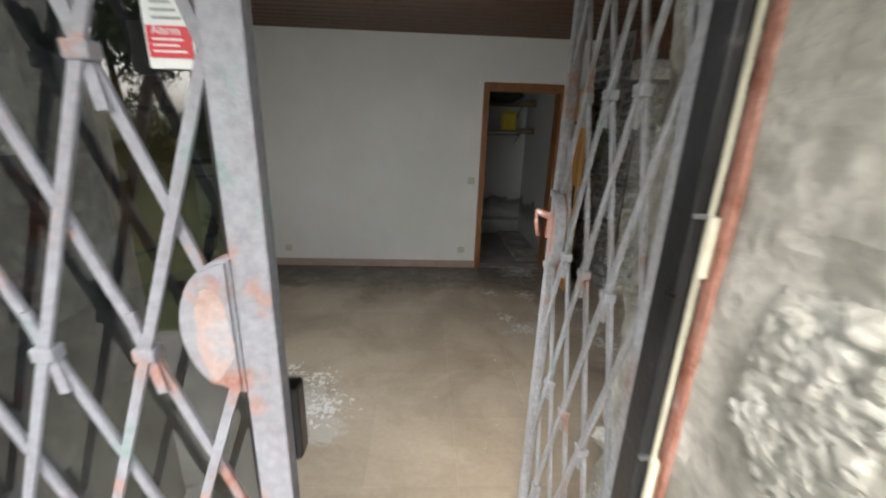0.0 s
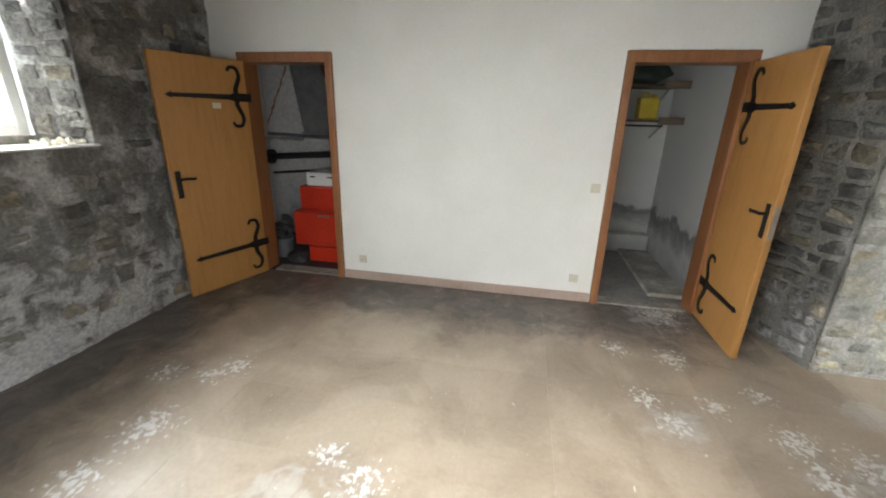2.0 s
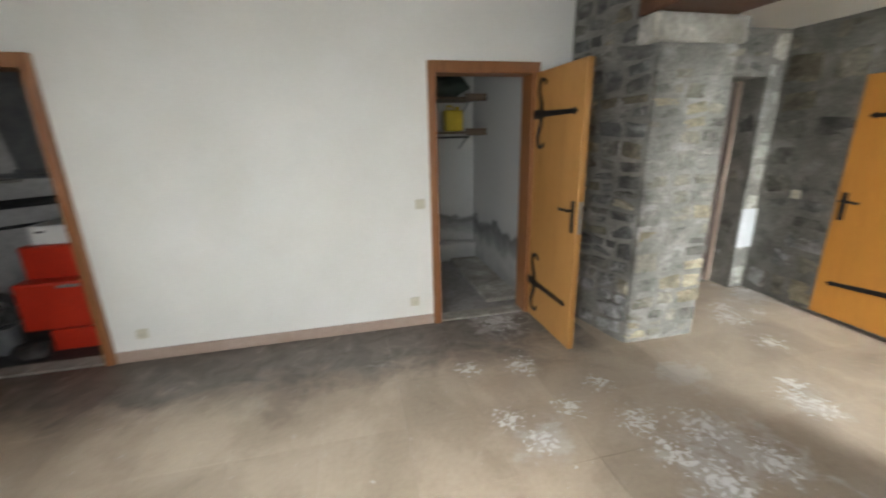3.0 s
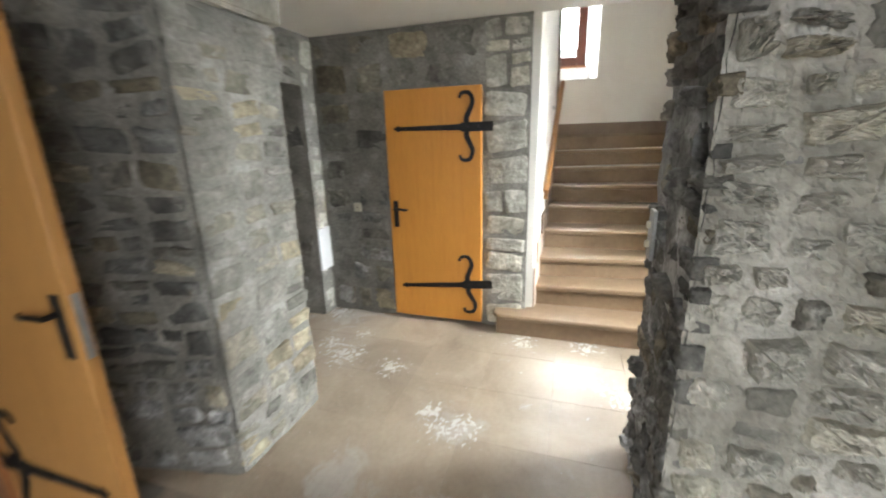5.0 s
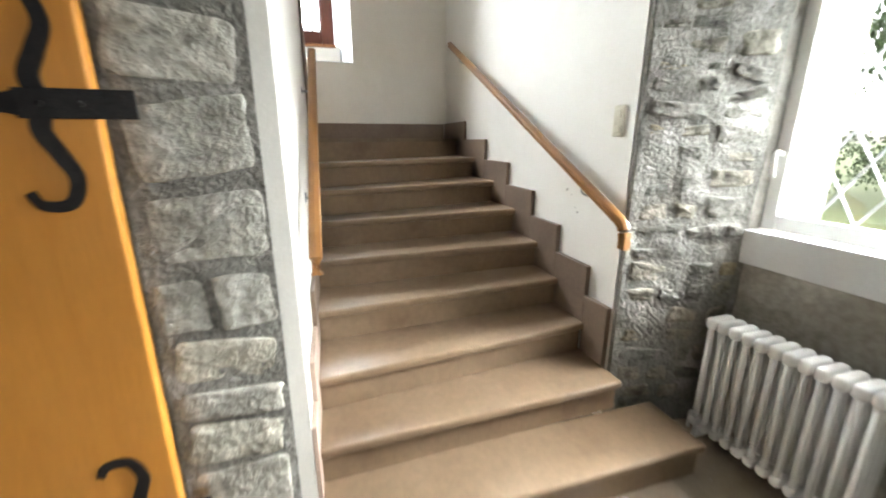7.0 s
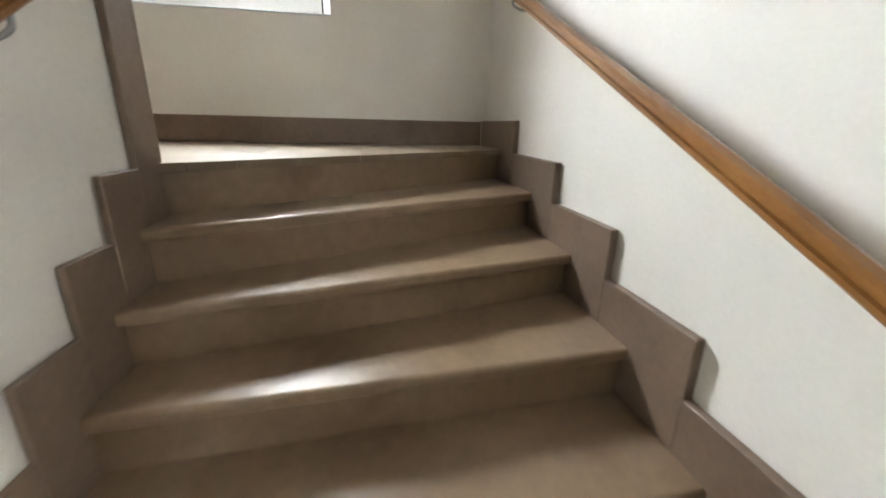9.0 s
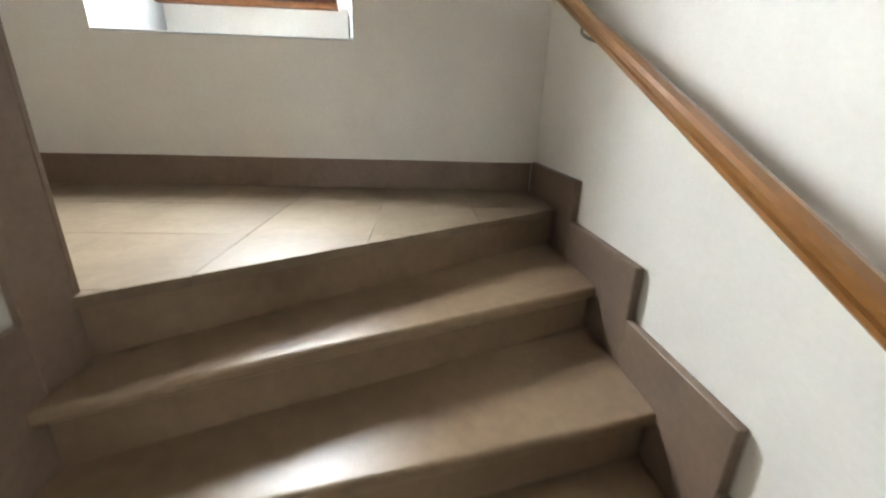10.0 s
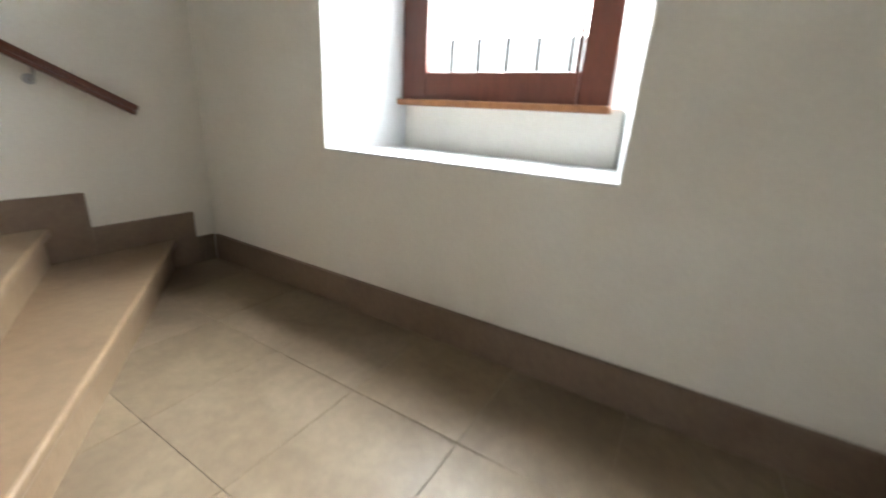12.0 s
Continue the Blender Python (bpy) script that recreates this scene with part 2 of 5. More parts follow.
M["bark"] = mat("tree_bark", [(0.3, (0.05, 0.04, 0.03)), (0.7, (0.11, 0.09, 0.07))], 9, 40, 0.9, 0.1, 0.8, stretch=(1, 1, 0.3), grain=0.4)
M["facade"] = mat("white_house_render", [(0.3, (0.66, 0.66, 0.64)), (0.7, (0.78, 0.78, 0.76))], 0.8, 30, 0.8, 0.1, 0.1, grain=0.08)
M["slate"] = mat("grey_slate_roof", [(0.3, (0.06, 0.06, 0.065)), (0.7, (0.11, 0.11, 0.115))], 3, 20, 0.6, 0.1, 0.4, grain=0.3)
M["paving"] = mat("grey_paving", [(0.3, (0.22, 0.21, 0.20)), (0.7, (0.36, 0.35, 0.33))], 2.5, 30, 0.85, 0.1, 0.5, grain=0.3)
M["sign_white"] = mat("white_sticker", [(0.3, (0.72, 0.74, 0.72)), (0.7, (0.78, 0.80, 0.78))], 8, 60, 0.4, 0.05, 0.02, grain=0.03)
M["sign_red"] = mat("red_print", [(0.3, (0.58, 0.03, 0.05)), (0.7, (0.66, 0.05, 0.07))], 8, 60, 0.4, 0.05, 0.02, grain=0.05)
M["sign_grey"] = mat("grey_print", [(0.3, (0.30, 0.32, 0.33)), (0.7, (0.36, 0.38, 0.39))], 8, 60, 0.4, 0.05, 0.02, grain=0.05)
M["lead"] = mat("grey_leading", [(0.3, (0.42, 0.43, 0.44)), (0.7, (0.55, 0.56, 0.57))], 9, 60, 0.5, 0.1, 0.1, metallic=0.3, grain=0.1)


def glass_mat(name, tint=(0.95, 0.97, 0.96), ior=1.5):
    m = bpy.data.materials.new(name)
    m.use_nodes = True
    b = m.node_tree.nodes["Principled BSDF"]
    b.inputs["Base Color"].default_value = (*tint, 1)
    b.inputs["Transmission Weight"].default_value = 1.0
    b.inputs["Roughness"].default_value = 0.015
    b.inputs["IOR"].default_value = ior
    return m


M["glass"] = glass_mat("window_glass")
M["glass_dark"] = glass_mat("dark_tinted_glass", (0.22, 0.24, 0.23), 1.95)


def floor_mat():
    """Brown slabs with white salt bloom in patches and dark damp stains."""
    m = bpy.data.materials.new("brown_cellar_slabs")
    m.use_nodes = True
    t = m.node_tree
    b = t.nodes["Principled BSDF"]
    vec = coords(t)
    broad = noise_tex(t, vec, 1.3, 6, 0.62, 0.4)
    small = noise_tex(t, vec, 38, 3, 0.6)
    col = ramp(t, broad, [(0.30, (0.20, 0.155, 0.115)), (0.43, (0.30, 0.24, 0.178)), (0.56, (0.37, 0.30, 0.225)), (0.72, (0.43, 0.36, 0.28))])
    info = t.nodes.new("ShaderNodeObjectInfo")
    col = mix(t, 1.0, col, ramp(t, info.outputs["Random"], [(0.0, 0.94), (1.0, 1.04)]), "MULTIPLY")
    # damp zones with ragged outlines, along the two old outer walls
    sep = t.nodes.new("ShaderNodeSeparateXYZ")
    t.links.new(vec, sep.inputs[0])
    edge_n = noise_tex(t, vec, 2.6, 7, 0.68, 0.6)
    jag = math_node(t, "MULTIPLY", math_node(t, "SUBTRACT", edge_n, 0.5), 2.6)
    near_w = math_node(t, "MULTIPLY_ADD", sep.outputs[0], -1.7)
    t.nodes[-1].inputs[2].default_value = -3.05
    near_n = math_node(t, "MULTIPLY_ADD", sep.outputs[1], 2.0)
    t.nodes[-1].inputs[2].default_value = -8.2
    damp = math_node(t, "ADD", math_node(t, "MAXIMUM", near_w, near_n), jag)
    inroom = math_node(t, "LESS_THAN", sep.outputs[0], 2.1)
    damp = math_node(t, "MULTIPLY", math_node(t, "MULTIPLY", damp, 1.3, True), inroom)
    mottle = ramp(t, noise_tex(t, vec, 4.5, 7, 0.7, 0.8), [(0.40, (0.060, 0.053, 0.047)), (0.56, (0.115, 0.102, 0.090)), (0.68, (0.21, 0.19, 0.17))])
    col = mix(t, math_node(t, "MULTIPLY", damp, 0.85, True), col, mottle)

    def near(places):
        """How near the floor is to the middle of any of the places (x, y, radius)."""
        best = None
        for x, y, r in places:
            d = t.nodes.new("ShaderNodeVectorMath")
            d.operation = "DISTANCE"
            t.links.new(vec, d.inputs[0])
            d.inputs[1].default_value = (x, y, 0)
            q = math_node(t, "SUBTRACT", 1.0, math_node(t, "DIVIDE", d.outputs["Value"], r), True)
            best = q if best is None else math_node(t, "MAXIMUM", best, q)
        return best

    # dull salt film in soft patches, then crisp white flakes
    film = near(((-0.64, 2.58, 0.26), (-0.35, 2.45, 0.36), (2.12, 3.12, 0.46), (1.85, 3.02, 0.3), (1.22, 3.42, 0.26), (2.36, 3.74, 0.28), (2.86, 3.3, 0.26), (1.48, 4.80, 0.42), (4.05, 4.6, 0.5),
                 (-0.2, 2.3, 0.2)))
    film_n = noise_tex(t, vec, 6.0, 7, 0.66, 0.9)
    film_f = ramp(t, math_node(t, "ADD", math_node(t, "MULTIPLY", film, 0.34), film_n), [(0.61, 0.0), (0.78, 0.5)])
    col = mix(t, film_f, col, (0.47, 0.45, 0.42))
    flake = near(((-0.25, 2.45, 0.29), (-0.33, 2.72, 0.22), (-0.86, 2.36, 0.22), (-0.56, 2.83, 0.16), (-1.58, 2.45, 0.21), (-1.55, 2.80, 0.26), (-1.45, 3.36, 0.16), (-1.54, 3.25, 0.16), (-1.84, 3.2, 0.16),
                  (1.03, 4.16, 0.17), (1.40, 4.10, 0.20), (1.10, 3.63, 0.18), (1.20, 3.43, 0.18), (1.48, 3.63, 0.15), (1.79, 3.80, 0.16), (1.78, 3.43, 0.22), (2.08, 3.30, 0.26), (2.22, 3.03, 0.22), (1.80, 3.18, 0.2),
                  (1.88, 2.98, 0.24), (2.86, 3.27, 0.2), (2.94, 3.47, 0.14), (3.38, 4.31, 0.28), (3.52, 4.5, 0.2), (3.70, 4.33, 0.14), (3.31, 3.89, 0.2), (2.83, 3.36, 0.2), (3.44, 2.53, 0.15), (3.35, 2.37, 0.2), (1.50, 4.81, 0.34),
                  (3.93, 2.6, 0.2), (3.92, 1.9, 0.3), (3.90, 3.05, 0.2), (4.08, 4.75, 0.25)))
    flakes = noise_tex(t, vec, 31.0, 5, 0.60, 0.6)
    bloom = math_node(t, "ADD", math_node(t, "MULTIPLY", flake, 0.26), flakes)
    fac = ramp(t, bloom, [(0.69, 0.0), (0.735, 1.0)])
    streak = ramp(t, noise_tex(t, vec, 3.2, 8, 0.7, 0.9), [(0.62, 0.0), (0.74, 0.5)])
    col = mix(t, streak, col, (0.40, 0.37, 0.33))
    col = mix(t, math_node(t, "MULTIPLY", fac, 0.92), col, (0.62, 0.61, 0.59))
    col = mix(t, 1.0, col, ramp(t, small, [(0.25, 0.9), (0.7, 1.0)]), "MULTIPLY")
    t.links.new(col, b.inputs["Base Color"])
    rg = math_node(t, "MULTIPLY_ADD", fac, 0.35)
    t.nodes[-1].inputs[2].default_value = 0.42
    t.links.new(rg, b.inputs["Roughness"])
    bn = nd(t, "ShaderNodeBump", Strength=0.14, Distance=0.006)
    t.links.new(math_node(t, "ADD", math_node(t, "MULTIPLY", edge_n, 1.5), fac), bn.inputs["Height"])
    t.links.new(bn.outputs[0], b.inputs["Normal"])
    return m


M["floor"] = floor_mat()

# ---- mesh helpers ----


def finish(bm, name, material, smooth=False):
    me = bpy.data.meshes.new(name)
    bmesh.ops.recalc_face_normals(bm, faces=bm.faces)
    for f in bm.faces:
        f.smooth = smooth
    bm.to_mesh(me)
    bm.free()
    me.materials.append(M[material])
    return me


def part(name, bm, material, parent=None, label="", smooth=False):
    """Links a bmesh as one mesh object, under a thing or a part."""
    ob = new(name, finish(bm, name, material, smooth))
    if parent is not None:
        ob.parent = parent
    if label:
        ob["label"] = label
    return ob


def thing(name, label, category, place=(0, 0, 0), turn=0.0, group="", kind=""):
    ob = new(name)
    ob.matrix_world = pose(*place, 0, 0, turn)
    return tagged(ob, label, category, group, kind)


def box(bm, x0, x1, y0, y1, z0, z1, bevel=0.0, seg=2):
    r = bmesh.ops.create_cube(bm, size=1.0, matrix=Matrix.Translation(((x0 + x1) / 2, (y0 + y1) / 2, (z0 + z1) / 2)) @ Matrix.Diagonal((abs(x1 - x0), abs(y1 - y0), abs(z1 - z0), 1)))
    if bevel:
        es = list({e for v in r["verts"] for e in v.link_edges})
        bmesh.ops.bevel(bm, geom=es, offset=bevel, segments=seg, affect="EDGES", profile=0.5)
    return bm


def bx(*a, **k):
    return box(bmesh.new(), *a, **k)


def prism(poly, z0, z1, bevel=0.0, seg=2, bm=None):
    """A flat polygon in plan, drawn up from z0 to z1."""
    bm = bm or bmesh.new()
    lo = [bm.verts.new((x, y, z0)) for x, y in poly]
    hi = [bm.verts.new((x, y, z1)) for x, y in poly]
    n = len(poly)
    fs = [bm.faces.new(lo[::-1]), bm.faces.new(hi)] + [bm.faces.new((lo[i], lo[(i + 1) % n], hi[(i + 1) % n], hi[i])) for i in range(n)]
    if bevel:
        es = list({e for f in fs for e in f.edges})
        bmesh.ops.bevel(bm, geom=es, offset=bevel, segments=seg, affect="EDGES", profile=0.5)
    return bm


def cyl(bm, a, b, r, n=14, r2=None):
    a, b = Vector(a), Vector(b)
    m = Matrix.Translation((a + b) / 2) @ (b - a).to_track_quat("Z", "Y").to_matrix().to_4x4()
    bmesh.ops.create_cone(bm, cap_ends=True, segments=n, radius1=r, radius2=r if r2 is None else r2, depth=(b - a).length, matrix=m)
    return bm


def sweep(points, profile, bm=None, up=Vector((0, 0, 1)), taper=None):
    """A profile (side, up) drawn along points, with closed ends."""
    bm = bm or bmesh.new()
    pts = [Vector(p) for p in points]
    rings = []
    for i, p in enumerate(pts):
        d = (pts[min(i + 1, len(pts) - 1)] - pts[max(i - 1, 0)]).normalized()
        u = up if abs(d.dot(up)) < 0.96 else Vector((1, 0, 0))
        s = d.cross(u).normalized()
        w = s.cross(d).normalized()
        k = taper[i] if taper else 1.0
        rings.append([bm.verts.new(p + s * a * k + w * c * k) for a, c in profile])
    n = len(profile)
    for r, q in zip(rings, rings[1:]):
        for i in range(n):
            bm.faces.new((r[i], r[(i + 1) % n], q[(i + 1) % n], q[i]))
    bm.faces.new(rings[0])
    bm.faces.new(rings[-1][::-1])
    return bm


def ring(rx, ry=None, n=12):
    ry = rx if ry is None else ry
    return [(rx * math.cos(2 * math.pi * i / n), ry * math.sin(2 * math.pi * i / n)) for i in range(n)]


def smooth_line(pts, n=8):
    """Points rounded into a flowing line."""
    out = []
    p = [Vector(q) for q in pts]
    for i in range(len(p) - 1):
        a, b, c, d = p[max(i - 1, 0)], p[i], p[i + 1], p[min(i + 2, len(p) - 1)]
        for k in range(n):
            s = k / n
            out.append(0.5 * ((2 * b) + (c - a) * s + (2 * a - 5 * b + 4 * c - d) * s * s + (3 * b - a - 3 * c + d) * s ** 3))
    out.append(p[-1])
    return out


def structure(name, bm, material, label, category="wall"):
    return tagged(part(name, bm, material), label, category, kind="structure")


# ---- rubble masonry ----
rng = random.Random(7)


def unit_stone(seed, square=False):
    """An irregular block, one unit wide and high, with chipped corners and an uneven face."""
    r = random.Random(seed)
    bm = bmesh.new()
    k = 0.55 if square else 1.0
    cor = [Vector((sx * (0.5 - r.uniform(0, 0.17) * k), sy * (0.5 - r.uniform(0, 0.20) * k))) for sx, sy in ((-1, -1), (1, -1), (1, 1), (-1, 1))]
    outline = []
    for i in range(4):
        a, b = cor[i], cor[(i + 1) % 4]
        nrm = Vector(((b - a).y, -(b - a).x))
        for q in (0.0, 0.10, 0.36, 0.64, 0.90):
            p = a.lerp(b, q) + nrm * r.uniform(-0.05, 0.04) * k
            outline.append(p * (0.94 if q == 0.0 else 1.0))
    n = len(outline)
    tip = (r.uniform(-0.4, 0.4), r.uniform(-0.4, 0.4))
    rings = []
    for scale, z, jit in ((1.0, -1.0, 0.0), (1.0, 0.35, 0.10), (0.955, 0.78, 0.16), (0.72, 0.95, 0.30), (0.36, 0.95, 0.35)):
        rings.append([bm.verts.new((p.x * scale * (1 + r.uniform(-0.03, 0.03)), p.y * scale * (1 + r.uniform(-0.03, 0.03)), z + r.uniform(-jit, jit) + ((tip[0] * p.x + tip[1] * p.y) if z > 0 else 0))) for p in outline])
    mid = bm.verts.new((0, 0, 0.95 + r.uniform(-0.3, 0.2)))
    for a, b in zip(rings, rings[1:]):
        for i in range(n):
            bm.faces.new((a[i], a[(i + 1) % n], b[(i + 1) % n], b[i]))
    for i in range(n):
        bm.faces.new((rings[-1][i], rings[-1][(i + 1) % n], mid))
    return bm


STONES = {}
for key, sq in (("stone", False), ("stone_dark", False), ("stone_light", True)):
    STONES[key] = [finish(unit_stone(i + 31 * sq, sq), "stone", key, True) for i in range(14)]


def craggy_stone(seed):
    """A broken block with a hackly face of many small facets."""
    bm = unit_stone(seed)
    bmesh.ops.triangulate(bm, faces=bm.faces[:])
    bmesh.ops.subdivide_edges(bm, edges=[e for e in bm.edges if all(v.co.z > 0.2 for v in e.verts)], cuts=2, use_grid_fill=True)
    off = Vector((seed * 3.1, 0, 0))
    for v in bm.verts:
        if v.co.z > 0.2:
            q = Vector((v.co.x * 1.4, v.co.y, 0)) * 6 + off
            v.co.z += 0.34 * noise.noise(q) + 0.24 * noise.noise(q * 2.1)
            v.co.x += 0.03 * noise.noise(q * 1.3 + Vector((0, 9, 0)))
            v.co.y += 0.03 * noise.noise(q * 1.3 + Vector((0, 0, 9)))
    return bm


STONES["stone_craggy"] = [finish(craggy_stone(i + 70), "stone", "stone_light") for i in range(14)]


def split(x0, x1, y0, y1, w, h, out):
    dx, dy = x1 - x0, y1 - y0
    if dx > w * rng.uniform(0.9, 1.6) and dx / w >= dy / h:
        c = x0 + dx * rng.uniform(0.36, 0.64)
        split(x0, c, y0, y1, w, h, out)
        split(c, x1, y0, y1, w, h, out)
    elif dy > h * rng.uniform(0.9, 1.6):
        c = y0 + dy * rng.uniform(0.38, 0.62)
        split(x0, x1, y0, c, w, h, out)
        split(x0, x1, c, y1, w, h, out)
    else:
        out.append((x0, x1, y0, y1))


def rubble(wall, a, b, z0, z1, holes=(), size=(0.26, 0.13), proud=0.03, kind="stone", gap=0.018, skip=0.0):
    """Stones set into the wall's face between plan points a and b, outward to the left of a to b, as parts of the wall."""
    a, b = Vector((*a, 0)), Vector((*b, 0))
    u = (b - a).normalized()
    out = Vector((-u.y, u.x, 0))
    cells = []
    length = (b - a).length
    bands = max(1, round((z1 - z0) / 0.5))
    for k in range(bands):
        split(0, length, z0 + (z1 - z0) * k / bands, z0 + (z1 - z0) * (k + 1) / bands, size[0], size[1], cells)
    for x0, x1, y0, y1 in cells:
        if rng.random() < skip:
            continue
        for hx0, hx1, hz0, hz1 in holes:
            if x1 > hx0 and x0 < hx1 and y1 > hz0 and y0 < hz1:
                over = (min(x1, hx1) - max(x0, hx0), min(y1, hz1) - max(y0, hz0))
                if over[0] < over[1]:
                    x0, x1 = (x0, hx0) if (x0 + x1) / 2 < (hx0 + hx1) / 2 else (hx1, x1)
                else:
                    y0, y1 = (y0, hz0) if (y0 + y1) / 2 < (hz0 + hz1) / 2 else (hz1, y1)
        w, h = x1 - x0 - gap, y1 - y0 - gap
        if w < 0.045 or h < 0.035:
            continue
        c = a + u * ((x0 + x1) / 2)
        d = proud * rng.choice((0.55, 0.75, 0.9, 1.0, 1.3))
        m = Matrix(((u.x * w, 0, out.x * d, c.x), (u.y * w, 0, out.y * d, c.y), (0, h, 0, (y0 + y1) / 2), (0, 0, 0, 1)))
        if rng.random() < 0.5:
            m = m @ Matrix.Diagonal((-1, -1, 1, 1))
        ob = new("stone", rng.choice(STONES[rng.choice(kind) if isinstance(kind, tuple) else kind]))
        ob.parent = wall
        ob.matrix_world = m @ pose(0, 0, 0, 0, 0, rng.uniform(-7, 7))


def rough_face(bm, a, b, z0, z1, step=0.07, amp=0.012, cavity=None):
    """A lumpy sheet of mortar over the wall face between plan points a and b."""
    a, b = Vector((*a, 0)), Vector((*b, 0))
    u = (b - a).normalized()
    out = Vector((-u.y, u.x, 0))
    nx, nz = max(2, round((b - a).length / step)), max(2, round((z1 - z0) / step))
    g = []
    for j in range(nz + 1):
        row = []
        for i in range(nx + 1):
            p = a + (b - a) * (i / nx) + Vector((0, 0, z0 + (z1 - z0) * j / nz))
            k = noise.noise(p * 6) + 0.5 * noise.noise(p * 15)
            row.append(bm.verts.new(p + out * (0.004 + amp * (0.6 + k))))
        g.append(row)
    for j in range(nz):
        for i in range(nx):
            if cavity:
                m = (g[j][i].co + g[j + 1][i + 1].co) / 2
                if ((m - a).dot(u) - cavity[0]) ** 2 / cavity[2] ** 2 + (m.z - cavity[1]) ** 2 / cavity[3] ** 2 < 1 + 0.5 * noise.noise(m * 21):
                    continue
            bm.faces.new((g[j][i], g[j][i + 1], g[j + 1][i + 1], g[j + 1][i]))
    return bm


H = 0.172
LAND = 9 * H
TOP = 4.3

# ---- setting: room, hall and stairwell ----
floor_base = structure("floor", bx(-3.0, 4.9, 0.3, 5.3, -0.3, -0.014), "mortar", "brown stone slab floor with white salt bloom", "floor")

wall_north = structure("wall_north", box(box(box(box(box(bmesh.new(), -3.1, -2.31, 4.92, 5.08, 0, 2.6), -1.41, 0.95, 4.92, 5.08, 0, 2.6),
                       1.83, 2.86, 4.92, 5.08, 0, 2.6), -2.31, -1.41, 4.92, 5.08, 2.06, 2.6), 0.95, 1.83, 4.92, 5.08, 2.06, 2.6), "plaster", "white plastered room wall with two doorways")

bm = bmesh.new()
for y0, y1, z0, z1 in ((0.3, 2.3, -0.2, 2.6), (3.72, 4.92, -0.2, 2.6), (2.3, 3.72, -0.2, 1.325), (2.3, 3.72, 2.36, 2.6)):
    box(bm, -3.08, -2.60, y0, y1, z0, z1)
for y0, y1, z0, z1 in ((1.1, 2.3, 0, 2.49), (3.72, 4.92, 0, 2.49), (2.3, 3.72, 0, 1.325)):
    rough_face(bm, (-2.60, y1), (-2.60, y0), z0, z1, 0.06, 0.02)
rough_face(bm, (-2.60, 3.72), (-2.96, 3.64), 1.34, 2.36, 0.05, 0.014)
wall_west = structure("wall_west", bm, "mortar_dark", "damp dark grey rubble stone wall with smeared mortar")

bm = bmesh.new()
prism([(2.12, 4.92), (2.27, 4.19), (2.86, 4.19), (2.86, 4.92)], -0.2, 2.6, bm=bm)
rough_face(bm, (2.27, 4.19), (2.12, 4.92), 0, 2.49, 0.06, 0.014)
rough_face(bm, (2.86, 4.19), (2.27, 4.19), 0, 2.05, 0.06, 0.012)
wall_pier_north = structure("wall_pier_north", bm, "mortar", "grey rubble stone pier between room and hall")

bm = bmesh.new()
for z0, z1 in ((-0.2, 1.43), (1.56, 2.6)):
    prism([(2.30, 0.3), (2.91, 0.3), (2.91, 2.41), (2.30, 2.41)], z0, z1, bm=bm)
# the missing stone leaves a pocket in the jamb
prism([(2.30, 0.3), (2.91, 0.3), (2.91, 2.41), (2.54, 2.41), (2.50, 2.08), (2.37, 2.10), (2.335, 2.41), (2.30, 2.41)], 1.43, 1.56, bm=bm)
rough_face(bm, (2.272, 2.41), (2.91, 2.41), 0, 2.24, 0.014, 0.016, cavity=(0.145, 1.495, 0.105, 0.058))
rough_face(bm, (2.91, 2.41), (2.91, 0.9), 0, 2.35, 0.08, 0.012)
# dark mortar puts the jamb's shade, with some grime, into its colour
wall_pier_south = structure("wall_pier_south", bm, "mortar_dark", "rough rubble stone pier with a dark hole beside the passage")
bm = rough_face(bmesh.new(), (2.30, 1.1), (2.30, 2.435), 0, 2.49, 0.012, 0.016)
for v in bm.verts:
    v.co.x -= 0.016 * abs(noise.noise(v.co * 26)) + 0.010 * noise.noise(v.co * 55)
part("mortar_face", bm, "cement", wall_pier_south, "pale lumpy mortar between broken stones")

bm = bmesh.new()
for x0, x1 in ((-3.1, -0.72), (0.86, 2.30)):
    box(bm, x0, x1, 0.35, 1.10, -0.3, 4.5)
box(bm, -0.72, 0.86, 0.35, 1.10, 2.25, 4.5)
box(bm, 2.91, 3.25, 0.35, 0.88, -0.3, 4.5)
box(bm, 4.30, 8.4, 0.35, 0.88, -0.3, 4.5)
box(bm, 3.25, 4.30, 0.35, 0.88, -0.3, 1.06)
box(bm, 3.25, 4.30, 0.35, 0.88, 2.25, 4.5)
rough_face(bm, (0.85, 0.35), (0.832, 1.03), -0.1, 2.25, 0.03, 0.022)
box(bm, 0.99, 2.30, 1.10, 1.53, -0.3, 2.6)
rough_face(bm, (0.99, 1.12), (0.99, 1.545), 0, 2.25, 0.02, 0.030)
rough_face(bm, (0.97, 1.53), (2.30, 1.53), 0, 2.49, 0.05, 0.020)
wall_south = structure("wall_south", bm, "cement", "weathered grey cement rendered outer wall with gate opening")


